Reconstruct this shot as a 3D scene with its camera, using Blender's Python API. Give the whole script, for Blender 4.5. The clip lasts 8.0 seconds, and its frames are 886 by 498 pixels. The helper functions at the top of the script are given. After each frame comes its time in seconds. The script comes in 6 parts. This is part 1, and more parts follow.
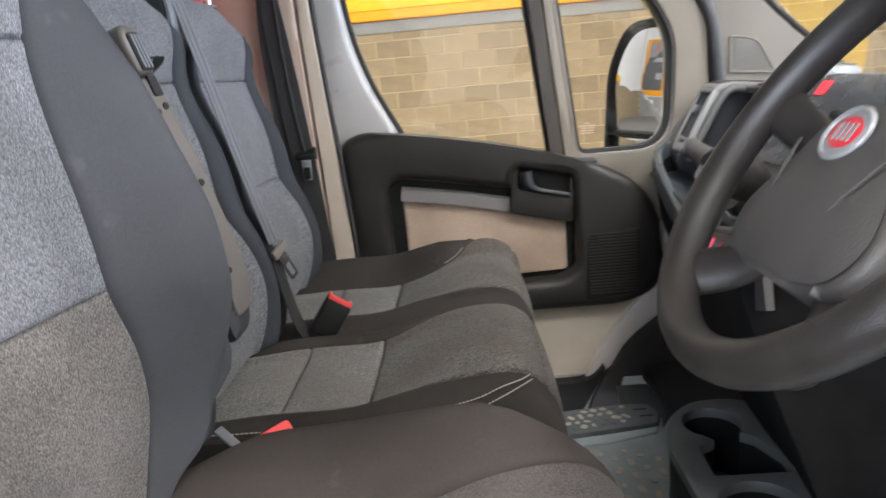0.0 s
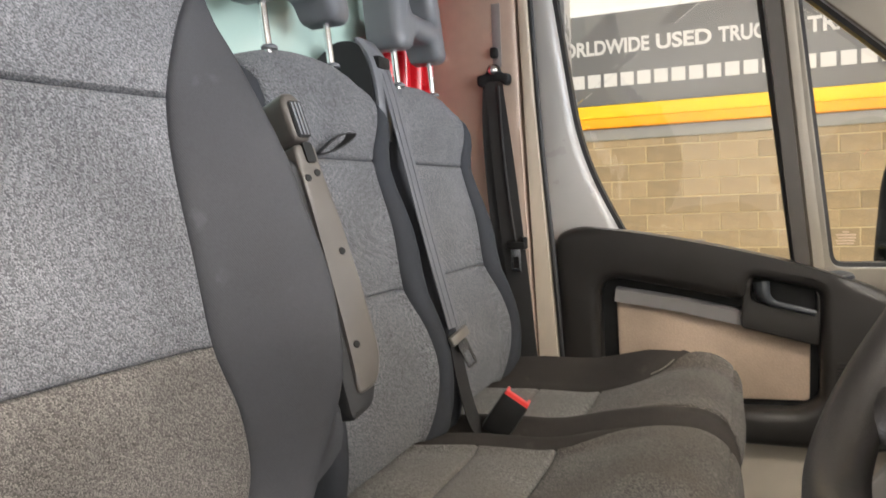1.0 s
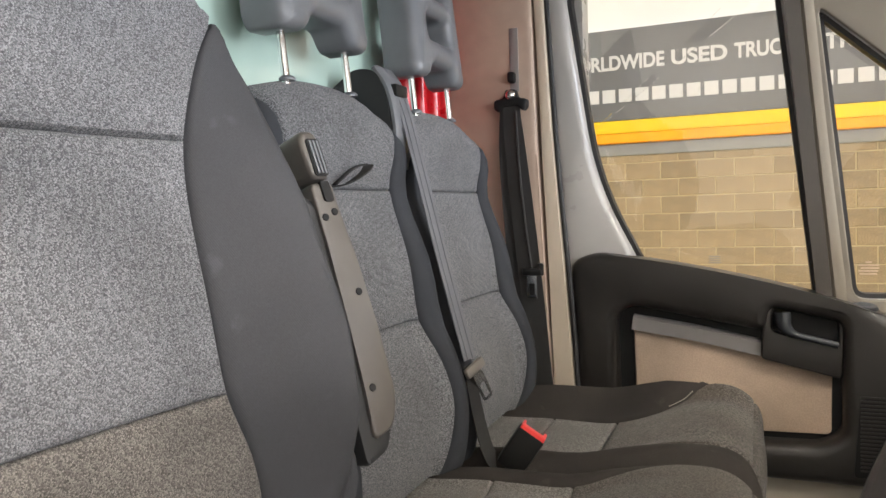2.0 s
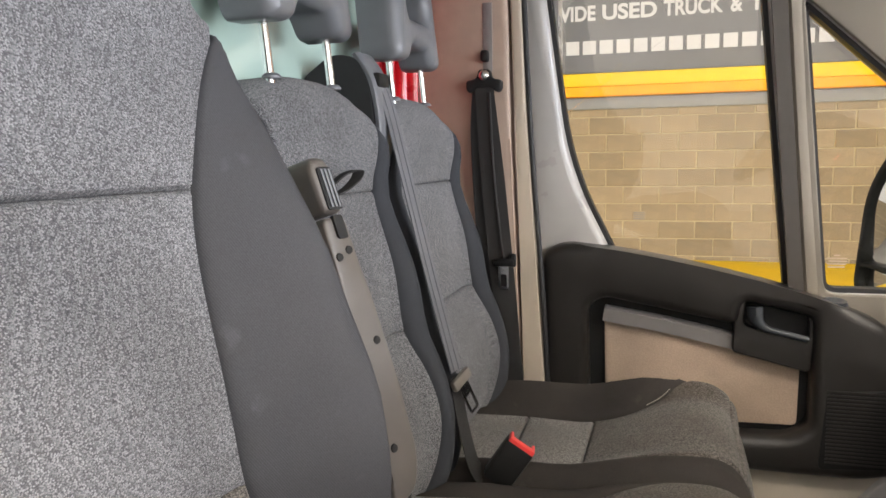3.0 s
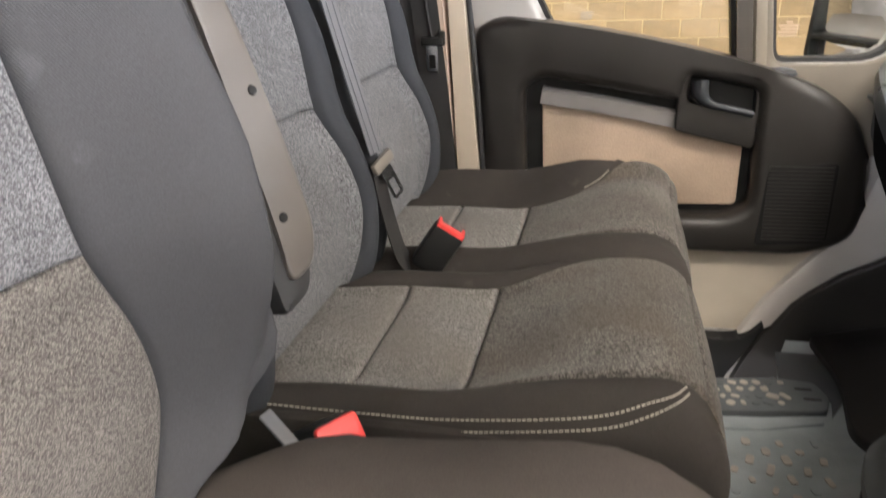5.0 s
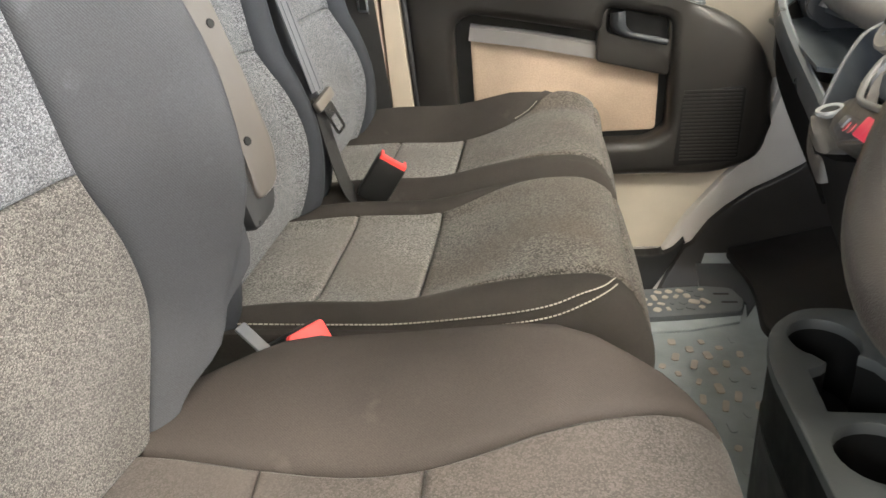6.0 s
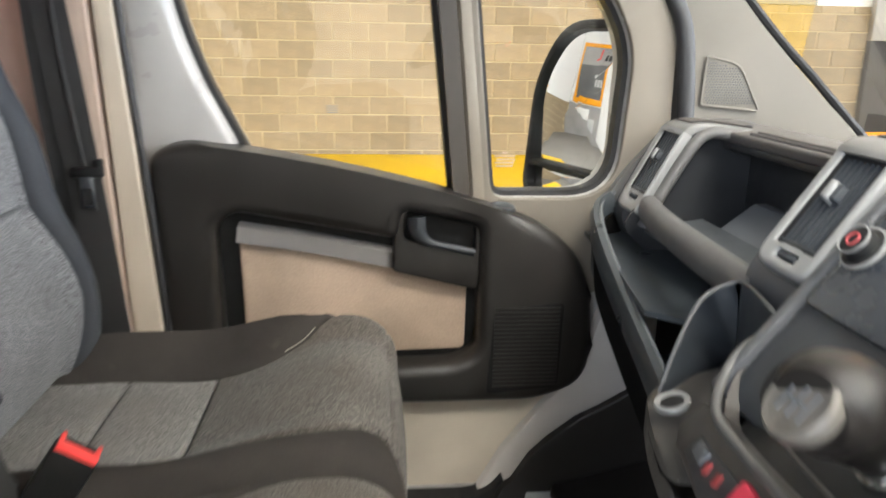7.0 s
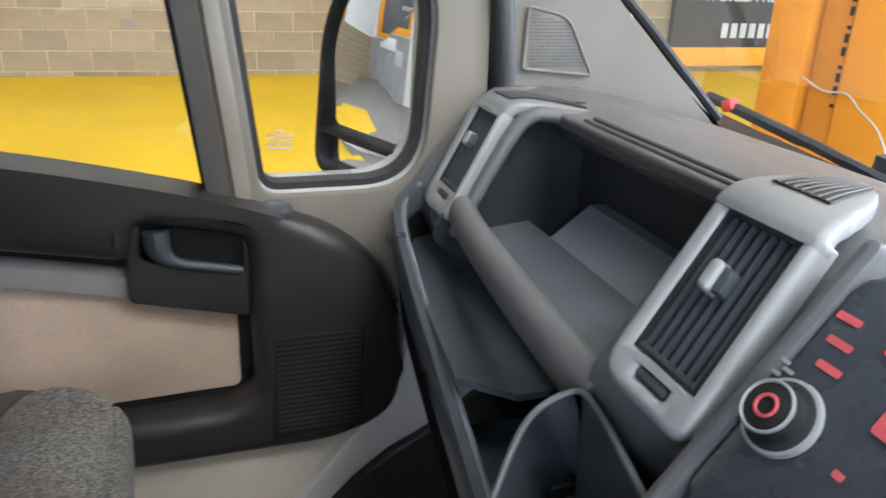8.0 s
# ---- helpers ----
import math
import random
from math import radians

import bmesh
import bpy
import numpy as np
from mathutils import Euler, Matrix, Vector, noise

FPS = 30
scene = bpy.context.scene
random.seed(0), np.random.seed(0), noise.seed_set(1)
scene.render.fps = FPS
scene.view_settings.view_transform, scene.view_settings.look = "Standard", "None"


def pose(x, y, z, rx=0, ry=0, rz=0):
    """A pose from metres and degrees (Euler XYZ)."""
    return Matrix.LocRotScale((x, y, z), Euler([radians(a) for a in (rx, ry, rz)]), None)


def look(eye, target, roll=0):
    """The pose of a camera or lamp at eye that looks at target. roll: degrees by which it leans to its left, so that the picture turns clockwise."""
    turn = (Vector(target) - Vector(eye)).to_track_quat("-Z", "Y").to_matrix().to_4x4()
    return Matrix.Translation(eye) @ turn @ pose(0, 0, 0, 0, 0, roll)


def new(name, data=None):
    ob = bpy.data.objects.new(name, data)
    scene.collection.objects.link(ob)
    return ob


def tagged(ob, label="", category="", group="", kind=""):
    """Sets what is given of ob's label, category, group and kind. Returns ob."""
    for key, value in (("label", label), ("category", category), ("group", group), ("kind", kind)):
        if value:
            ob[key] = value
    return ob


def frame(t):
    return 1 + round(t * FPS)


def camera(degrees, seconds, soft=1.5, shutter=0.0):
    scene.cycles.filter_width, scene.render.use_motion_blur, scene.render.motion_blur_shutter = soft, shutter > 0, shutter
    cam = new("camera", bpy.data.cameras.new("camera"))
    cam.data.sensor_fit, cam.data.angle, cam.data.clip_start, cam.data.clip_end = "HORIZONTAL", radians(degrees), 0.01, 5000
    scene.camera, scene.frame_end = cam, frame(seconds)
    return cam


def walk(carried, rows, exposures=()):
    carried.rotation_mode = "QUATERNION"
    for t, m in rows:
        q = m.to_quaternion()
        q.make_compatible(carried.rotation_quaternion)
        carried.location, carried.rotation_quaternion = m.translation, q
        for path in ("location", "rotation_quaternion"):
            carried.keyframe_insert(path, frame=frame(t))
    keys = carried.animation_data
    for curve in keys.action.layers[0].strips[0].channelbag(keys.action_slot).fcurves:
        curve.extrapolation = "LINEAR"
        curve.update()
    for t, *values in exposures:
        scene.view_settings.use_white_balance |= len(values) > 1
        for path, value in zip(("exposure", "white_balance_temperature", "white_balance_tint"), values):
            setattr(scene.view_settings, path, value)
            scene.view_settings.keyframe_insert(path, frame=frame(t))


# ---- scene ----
cam = camera(61.2, 8.0, shutter=0.25)
PATH = [
    (0, (0.174, -1.023, 0.882), (0.093, 0.925, 0.436), -5.2),
    (0.3, (0.237, -0.939, 0.8), (-0.117, 0.992, 0.415), -5.6),
    (0.5, (0.271, -0.911, 0.788), (-0.229, 0.995, 0.446), -4.2),
    (0.8, (0.285, -0.915, 0.828), (-0.388, 0.957, 0.622), -2.8),
    (1, (0.289, -0.912, 0.844), (-0.459, 0.938, 0.708), -2.4),
    (1.2, (0.302, -0.911, 0.848), (-0.493, 0.922, 0.761), -2.1),
    (2.3, (0.237, -0.876, 0.903), (-0.512, 0.974, 0.77), -1.5),
    (2.5, (0.2, -0.856, 0.927), (-0.499, 1.011, 0.764), -1.6),
    (3, (0.142, -0.842, 0.968), (-0.436, 1.056, 0.717), -1.0),
    (3.5, (0.127, -0.801, 0.966), (-0.385, 1.103, 0.633), -0.1),
    (4, (0.145, -0.765, 0.97), (-0.34, 1.135, 0.578), 0.6),
    (4.5, (0.15, -0.719, 0.947), (-0.355, 1.161, 0.491), 0.4),
    (4.8, (0.149, -0.717, 0.912), (-0.312, 1.122, 0.275), -1.0),
    (5, (0.155, -0.736, 0.883), (-0.276, 1.077, 0.157), -2.4),
    (5.2, (0.153, -0.758, 0.867), (-0.24, 1.032, 0.066), -3.5),
    (6.3, (0.156, -0.83, 0.893), (-0.018, 0.98, 0.03), -1.8),
    (6.4, (0.168, -0.82, 0.909), (0.031, 0.998, 0.105), -0.8),
    (6.5, (0.182, -0.779, 0.904), (0.08, 1.079, 0.177), -0.3),
    (6.8, (0.21, -0.598, 0.901), (0.297, 1.322, 0.348), 0.8),
    (6.9, (0.228, -0.524, 0.902), (0.363, 1.401, 0.378), 1.0),
    (7, (0.241, -0.445, 0.929), (0.43, 1.476, 0.404), 1.0),
    (7.1, (0.235, -0.369, 0.945), (0.494, 1.541, 0.413), 1.4),
    (7.3, (0.252, -0.269, 0.991), (0.589, 1.617, 0.417), 1.8),
    (7.5, (0.282, -0.203, 0.995), (0.697, 1.648, 0.364), 2.4),
    (7.7, (0.317, -0.164, 0.99), (0.808, 1.652, 0.31), 2.5),
    (8, (0.385, -0.122, 0.981), (0.983, 1.641, 0.25), 2.3),
]
walk(cam, [(t, look(eye, target, roll)) for t, eye, target, roll in PATH], exposures=(
    (0.0, 0.56, 5750, 12), (0.5, 0.66, 6150, 14), (1.0, 0.48, 6350, 12), (2.5, 0.36, 6400, 12), (3.5, 0.38, 6300, 15),
    (4.5, 0.56, 6150, 15), (5.2, 1.06, 6350, 13), (6.3, 1.39, 6350, 8), (6.5, 1.39, 6350, 8), (7.0, 0.90, 5980, 9), (7.5, 0.57, 5680, 11), (8.0, 0.51, 5380, 10)))

# ---- world, lamps, exposure ----
world = bpy.data.worlds.new("hall_air")
world.use_nodes = True
scene.world = world
world.node_tree.nodes["Background"].inputs[0].default_value = (1.0, 0.97, 0.92, 1)
world.node_tree.nodes["Background"].inputs[1].default_value = 0.02
scene.view_settings.exposure = 0.0
for ly, power in ((-3.8, 330.0), (-1.2, 130.0), (5.6, 12.0)):
    for lx in (-4.5, 1.5, 7.5):
        lamp = bpy.data.lights.new("hall_light", "AREA")
        lamp.shape, lamp.size, lamp.size_y, lamp.energy = "RECTANGLE", 3.0, 0.9, power
        lamp.color = (1.0, 0.90, 0.76)
        new("hall_light", lamp).matrix_world = pose(lx, ly, 5.6)
# cool daylight lamps added as fill, without doors: two beyond driver's side, one ahead
for at, turn, wide, power in (((6.5, -5.1, 1.7), 0, 5.0, 350.0), ((-3.2, -5.1, 1.5), 0, 3.0, 620.0), ((15.9, -1.0, 1.9), 90, 6.0, 900.0)):
    day = bpy.data.lights.new("added_daylight", "AREA")
    day.shape, day.size, day.size_y, day.energy = "RECTANGLE", wide, 4.4, power
    day.color = (0.92, 0.95, 1.0)
    new("added_daylight", day).matrix_world = pose(*at, 90, 0, turn)

# ---- materials ----
MATS = {}


def mat(name, color, rough=0.5, var=0.12, scale=30.0, bump=0.05, bscale=400.0, metal=0.0, spot=0.0, spec=0.5, coat=0.0, emit=0.0, rand=0.0, twill=0.0, smudge=0.0):
    """A painted, moulded or woven surface: colour that varies at a coarse and a fine scale, with fine relief."""
    m = bpy.data.materials.new(name)
    m.use_nodes = True
    nt = m.node_tree
    b = nt.nodes["Principled BSDF"]
    tc = nt.nodes.new("ShaderNodeTexCoord")
    n1 = nt.nodes.new("ShaderNodeTexNoise")
    n1.inputs["Scale"].default_value, n1.inputs["Detail"].default_value = scale, 6
    n2 = nt.nodes.new("ShaderNodeTexNoise")
    n2.inputs["Scale"].default_value, n2.inputs["Detail"].default_value = bscale, 2
    for n in (n1, n2):
        nt.links.new(tc.outputs["Object"], n.inputs["Vector"])
    ramp = nt.nodes.new("ShaderNodeMapRange")
    ramp.inputs["To Min"].default_value, ramp.inputs["To Max"].default_value = 1 - var, 1 + var
    ramp.inputs["From Min"].default_value, ramp.inputs["From Max"].default_value = 0.3, 0.7
    nt.links.new(n1.outputs["Fac"], ramp.inputs["Value"])
    fine = nt.nodes.new("ShaderNodeMapRange")
    fine.inputs["From Min"].default_value, fine.inputs["From Max"].default_value = 0.35, 0.65
    fine.inputs["To Min"].default_value, fine.inputs["To Max"].default_value = 1 - spot, 1 + spot
    nt.links.new(n2.outputs["Fac"], fine.inputs["Value"])
    mul = nt.nodes.new("ShaderNodeMath")
    mul.operation = "MULTIPLY"
    nt.links.new(ramp.outputs[0], mul.inputs[0])
    nt.links.new(fine.outputs[0], mul.inputs[1])
    last = mul.outputs[0]
    if rand:
        info = nt.nodes.new("ShaderNodeObjectInfo")
        rr = nt.nodes.new("ShaderNodeMapRange")
        rr.inputs["To Min"].default_value, rr.inputs["To Max"].default_value = 1 - rand, 1 + rand
        nt.links.new(info.outputs["Random"], rr.inputs["Value"])
        m2 = nt.nodes.new("ShaderNodeMath")
        m2.operation = "MULTIPLY"
        nt.links.new(last, m2.inputs[0])
        nt.links.new(rr.outputs[0], m2.inputs[1])
        last = m2.outputs[0]
    relief = n2.outputs["Fac"]
    if twill:
        wv = nt.nodes.new("ShaderNodeTexWave")
        wv.wave_type, wv.bands_direction = "BANDS", "DIAGONAL"
        wv.inputs["Scale"].default_value, wv.inputs["Distortion"].default_value = 0.314 / 0.0015, 0.3
        nt.links.new(tc.outputs["Object"], wv.inputs["Vector"])
        tr = nt.nodes.new("ShaderNodeMapRange")
        tr.inputs["To Min"].default_value, tr.inputs["To Max"].default_value = 1 - twill, 1 + twill
        nt.links.new(wv.outputs["Fac"], tr.inputs["Value"])
        m3 = nt.nodes.new("ShaderNodeMath")
        m3.operation = "MULTIPLY"
        nt.links.new(last, m3.inputs[0])
        nt.links.new(tr.outputs[0], m3.inputs[1])
        last, relief = m3.outputs[0], wv.outputs["Fac"]
    if smudge:
        n4 = nt.nodes.new("ShaderNodeTexNoise")
        n4.inputs["Scale"].default_value, n4.inputs["Detail"].default_value = 26.0, 7
        nt.links.new(tc.outputs["Object"], n4.inputs["Vector"])
        sr = nt.nodes.new("ShaderNodeMapRange")
        sr.inputs["From Min"].default_value, sr.inputs["From Max"].default_value = 0.66, 0.80
        sr.inputs["To Min"].default_value, sr.inputs["To Max"].default_value = 1.0, 1 + smudge
        nt.links.new(n4.outputs["Fac"], sr.inputs["Value"])
        m4 = nt.nodes.new("ShaderNodeMath")
        m4.operation = "MULTIPLY"
        nt.links.new(last, m4.inputs[0])
        nt.links.new(sr.outputs[0], m4.inputs[1])
        last = m4.outputs[0]
    vm = nt.nodes.new("ShaderNodeVectorMath")
    vm.operation = "SCALE"
    vm.inputs[0].default_value = color[:3]
    nt.links.new(last, vm.inputs["Scale"])
    nt.links.new(vm.outputs[0], b.inputs["Base Color"])
    rg = nt.nodes.new("ShaderNodeMapRange")
    rg.inputs["From Min"].default_value, rg.inputs["From Max"].default_value = 0.3, 0.7
    rg.inputs["To Min"].default_value, rg.inputs["To Max"].default_value = max(0.03, rough - 0.07), min(1, rough + 0.07)
    nt.links.new(n1.outputs["Fac"], rg.inputs["Value"])
    nt.links.new(rg.outputs[0], b.inputs["Roughness"])
    b.inputs["Metallic"].default_value = metal
    b.inputs["Specular IOR Level"].default_value = spec
    b.inputs["Coat Weight"].default_value = coat
    if bump:
        bp = nt.nodes.new("ShaderNodeBump")
        bp.inputs["Strength"].default_value, bp.inputs["Distance"].default_value = bump, 0.002
        nt.links.new(relief, bp.inputs["Height"])
        nt.links.new(bp.outputs[0], b.inputs["Normal"])
    if emit:
        b.inputs["Emission Color"].default_value = (*color[:3], 1)
        b.inputs["Emission Strength"].default_value = emit
    MATS[name] = m
    return m


def fabric(name, dark, light, knot=0.0020, stretch=(1.0, 1.0, 1.25), wear=0.15, keen=0.5, stain=None):
    """Flecked woven seat cloth: small knots of light and dark yarn, each with its own tone, over darker gaps."""
    m = bpy.data.materials.new(name)
    m.use_nodes = True
    nt = m.node_tree
    b = nt.nodes["Principled BSDF"]
    tc = nt.nodes.new("ShaderNodeTexCoord")
    mp = nt.nodes.new("ShaderNodeMapping")
    mp.inputs["Scale"].default_value = stretch
    mp.inputs["Rotation"].default_value = (radians(24), radians(8), 0)
    nt.links.new(tc.outputs["Object"], mp.inputs["Vector"])
    vor = nt.nodes.new("ShaderNodeTexVoronoi")
    vor.inputs["Scale"].default_value = 1 / knot
    vor.inputs["Randomness"].default_value = 1.0
    nt.links.new(mp.outputs[0], vor.inputs["Vector"])
    tone = nt.nodes.new("ShaderNodeSeparateColor")
    nt.links.new(vor.outputs["Color"], tone.inputs[0])
    gap = nt.nodes.new("ShaderNodeMapRange")
    gap.inputs["From Min"].default_value, gap.inputs["From Max"].default_value = 0.2, 0.75
    gap.inputs["To Min"].default_value, gap.inputs["To Max"].default_value = 1.0, 1 - keen
    nt.links.new(vor.outputs["Distance"], gap.inputs["Value"])
    yarn = nt.nodes.new("ShaderNodeTexNoise")
    yarn.inputs["Scale"].default_value, yarn.inputs["Detail"].default_value = 0.5 / knot, 2
    nt.links.new(mp.outputs[0], yarn.inputs["Vector"])
    mixer = nt.nodes.new("ShaderNodeMix")
    mixer.inputs["Factor"].default_value = 0.25
    nt.links.new(tone.outputs[0], mixer.inputs["A"])
    nt.links.new(yarn.outputs["Fac"], mixer.inputs["B"])
    cr = nt.nodes.new("ShaderNodeValToRGB")
    cr.color_ramp.elements[0].position, cr.color_ramp.elements[1].position = 0.26, 0.78
    cr.color_ramp.elements[0].color, cr.color_ramp.elements[1].color = (*dark, 1), (*light, 1)
    nt.links.new(mixer.outputs["Result"], cr.inputs["Fac"])
    n2 = nt.nodes.new("ShaderNodeTexNoise")
    n2.inputs["Scale"].default_value, n2.inputs["Detail"].default_value = 9.0, 5
    nt.links.new(tc.outputs["Object"], n2.inputs["Vector"])
    wr = nt.nodes.new("ShaderNodeMapRange")
    wr.inputs["From Min"].default_value, wr.inputs["From Max"].default_value = 0.3, 0.7
    wr.inputs["To Min"].default_value, wr.inputs["To Max"].default_value = 1 - wear, 1 + wear
    nt.links.new(n2.outputs["Fac"], wr.inputs["Value"])
    both = nt.nodes.new("ShaderNodeMath")
    both.operation = "MULTIPLY"
    nt.links.new(gap.outputs[0], both.inputs[0])
    nt.links.new(wr.outputs[0], both.inputs[1])
    vm = nt.nodes.new("ShaderNodeVectorMath")
    vm.operation = "SCALE"
    nt.links.new(cr.outputs["Color"], vm.inputs[0])
    nt.links.new(both.outputs[0], vm.inputs["Scale"])
    last = vm.outputs[0]
    if stain:
        n3 = nt.nodes.new("ShaderNodeTexNoise")
        n3.inputs["Scale"].default_value, n3.inputs["Detail"].default_value = 5.0, 4
        nt.links.new(tc.outputs["Object"], n3.inputs["Vector"])
        sr = nt.nodes.new("ShaderNodeMapRange")
        sr.inputs["From Min"].default_value, sr.inputs["From Max"].default_value = 0.40, 0.68
        sr.inputs["To Max"].default_value = 0.8
        nt.links.new(n3.outputs["Fac"], sr.inputs["Value"])
        sm = nt.nodes.new("ShaderNodeMix")
        sm.data_type = "RGBA"
        nt.links.new(sr.outputs[0], sm.inputs["Factor"])
        nt.links.new(last, sm.inputs[6])
        sm.inputs[7].default_value = (*stain, 1)
        last = sm.outputs[2]
    nt.links.new(last, b.inputs["Base Color"])
    b.inputs["Roughness"].default_value = 0.95
    b.inputs["Specular IOR Level"].default_value = 0.15
    b.inputs["Sheen Weight"].default_value = 0.10
    b.inputs["Sheen Roughness"].default_value = 0.5
    bp = nt.nodes.new("ShaderNodeBump")
    bp.inputs["Strength"].default_value, bp.inputs["Distance"].default_value = 0.5, 0.0012
    nt.links.new(gap.outputs[0], bp.inputs["Height"])
    nt.links.new(bp.outputs[0], b.inputs["Normal"])
    MATS[name] = m
    return m


def glass(name, tint=(1, 1, 1), rough=0.0):
    m = bpy.data.materials.new(name)
    m.use_nodes = True
    b = m.node_tree.nodes["Principled BSDF"]
    b.inputs["Base Color"].default_value = (*tint, 1)
    b.inputs["Roughness"].default_value = rough
    b.inputs["Transmission Weight"].default_value = 1.0
    b.inputs["IOR"].default_value = 1.45
    MATS[name] = m
    return m


fabric("fleck", (0.116, 0.119, 0.128), (0.330, 0.334, 0.350), knot=0.0012, keen=0.45)
fabric("fleck_far", (0.072, 0.075, 0.080), (0.335, 0.338, 0.35), knot=0.0012, wear=0.12, keen=0.55)
fabric("fleck_brown", (0.095, 0.087, 0.081), (0.275, 0.256, 0.235), knot=0.0012, wear=0.2, keen=0.45)
fabric("plush_rear", (0.100, 0.096, 0.088), (0.37, 0.358, 0.335), knot=0.0017, wear=0.15, keen=0.4, stain=(0.14, 0.128, 0.114))
fabric("plush_front", (0.056, 0.052, 0.047), (0.235, 0.216, 0.193), knot=0.0017, wear=0.2, keen=0.4, stain=(0.082, 0.067, 0.052))
fabric("driver_cloth", (0.070, 0.061, 0.056), (0.13, 0.115, 0.106), knot=0.0014, wear=0.12, keen=0.25, stain=(0.095, 0.082, 0.074))
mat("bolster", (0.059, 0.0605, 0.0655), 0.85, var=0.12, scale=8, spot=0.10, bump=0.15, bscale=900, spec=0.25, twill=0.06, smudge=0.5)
mat("bolster_seat", (0.043, 0.0375, 0.0335), 0.9, var=0.28, scale=7, bump=0.15, bscale=900, spec=0.2, spot=0.12, twill=0.08, smudge=0.6)
mat("driver_bolster", (0.063, 0.054, 0.049), 0.9, var=0.16, scale=7, bump=0.15, bscale=900, spec=0.2, spot=0.12, twill=0.06, smudge=0.4)
mat("seat_shell", (0.018, 0.018, 0.019), 0.65)
mat("grey_plastic", (0.135, 0.141, 0.153), 0.36, var=0.05, bump=0.08, bscale=700)
mat("taupe_plastic", (0.098, 0.087, 0.078), 0.36, var=0.06, bump=0.08, bscale=700)
mat("black_plastic", (0.0135, 0.0135, 0.0135), 0.5, var=0.12, bump=0.15, bscale=600, spec=0.22)
mat("door_plastic", (0.0195, 0.0173, 0.0155), 0.36, var=0.15, scale=9, bump=0.2, bscale=500, spec=0.5)
mat("dash_plastic", (0.085, 0.083, 0.080), 0.55, var=0.08, bump=0.2, bscale=600)
mat("dash_dark", (0.030, 0.034, 0.039), 0.45, var=0.1, bump=0.12, bscale=600)
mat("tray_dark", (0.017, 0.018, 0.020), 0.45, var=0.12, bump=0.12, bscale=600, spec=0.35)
mat("bevel_grey", (0.070, 0.071, 0.073), 0.5, var=0.1, bump=0.2, bscale=600)
mat("rib_brown", (0.060, 0.052, 0.046), 0.6, var=0.1, spec=0.3)
mat("console_taupe", (0.050, 0.046, 0.042), 0.5, var=0.1, bump=0.2, bscale=600)
mat("dash_mid", (0.105, 0.112, 0.122), 0.36, var=0.06, bump=0.1, bscale=600)
mat("dash_top", (0.068, 0.063, 0.060), 0.5, var=0.12, scale=14, bump=0.3, bscale=500)
mat("wheel_skin", (0.014, 0.012, 0.0105), 0.36, var=0.3, scale=14, bump=0.25, bscale=900, spec=0.42)
mat("cream_board", (0.55, 0.49, 0.40), 0.65, var=0.12, scale=6, bump=0.06, bscale=300)
mat("pale_strip", (0.52, 0.49, 0.46), 0.5, var=0.06, scale=8)
mat("silver_plastic", (0.19, 0.191, 0.188), 0.38, var=0.03, bump=0.02)
mat("light_trim", (0.165, 0.145, 0.115), 0.65, var=0.05, scale=12, bump=0.08, bscale=500, spec=0.3)
mat("pillar_trim", (0.41, 0.315, 0.25), 0.65, var=0.05, bump=0.08, bscale=500)
mat("white_paint", (0.36, 0.35, 0.335), 0.30, var=0.05, scale=9, bump=0.0, coat=0.35)
mat("flange_cream", (0.50, 0.43, 0.34), 0.55, var=0.05, scale=10)
# bolster cloth again, with the bench back's shade put into the colour
mat("bolster_shaded", (0.036, 0.0385, 0.044), 0.85, var=0.10, scale=8, spot=0.10, bump=0.15, bscale=900, spec=0.25)
mat("tan_board", (0.46, 0.35, 0.262), 0.65, var=0.24, scale=5, spot=0.08, bump=0.06, bscale=300)
mat("grey_lip", (0.22, 0.205, 0.20), 0.5, var=0.05)
mat("rubber", (0.018, 0.018, 0.019), 0.6, var=0.1)
mat("webbing", (0.019, 0.018, 0.0175), 0.75, var=0.1, bump=0.3, bscale=900)
mat("webbing_grey", (0.125, 0.128, 0.140), 0.5, var=0.08, bump=0.3, bscale=900)
mat("pillar_plastic", (0.110, 0.101, 0.086), 0.65, var=0.05, scale=12, bump=0.1, bscale=600, spec=0.3)
mat("quarter_beige", (0.150, 0.133, 0.108), 0.6, var=0.05, scale=12, bump=0.08, bscale=500, spec=0.3)
mat("display_red", (0.75, 0.03, 0.04), 0.4, var=0.1, scale=200, emit=0.45)
mat("badge_red", (0.42, 0.02, 0.03), 0.35, var=0.1)
mat("mat_dark", (0.14, 0.155, 0.163), 0.7, var=0.2, scale=9, bump=0.3, bscale=250)
mat("belt_taupe", (0.15, 0.134, 0.114), 0.4, var=0.05)
mat("shelf_grey", (0.034, 0.040, 0.045), 0.34, var=0.2, scale=14, bump=0.1, bscale=600)
mat("channel_brown", (0.055, 0.047, 0.039), 0.6, var=0.1)
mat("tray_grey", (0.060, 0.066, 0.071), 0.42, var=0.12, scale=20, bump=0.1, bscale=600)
mat("hub_skin", (0.033, 0.030, 0.027), 0.55, var=0.1, scale=14, bump=0.25, bscale=900)
mat("red_plastic", (0.72, 0.05, 0.045), 0.4, var=0.04)
mat("chrome", (0.75, 0.75, 0.75), 0.18, var=0.03, metal=1.0, bump=0.0)
mat("stitch", (0.42, 0.38, 0.33), 0.8)
mat("floor_mat", (0.37, 0.415, 0.43), 0.65, var=0.22, scale=9, bump=0.3, bscale=250)
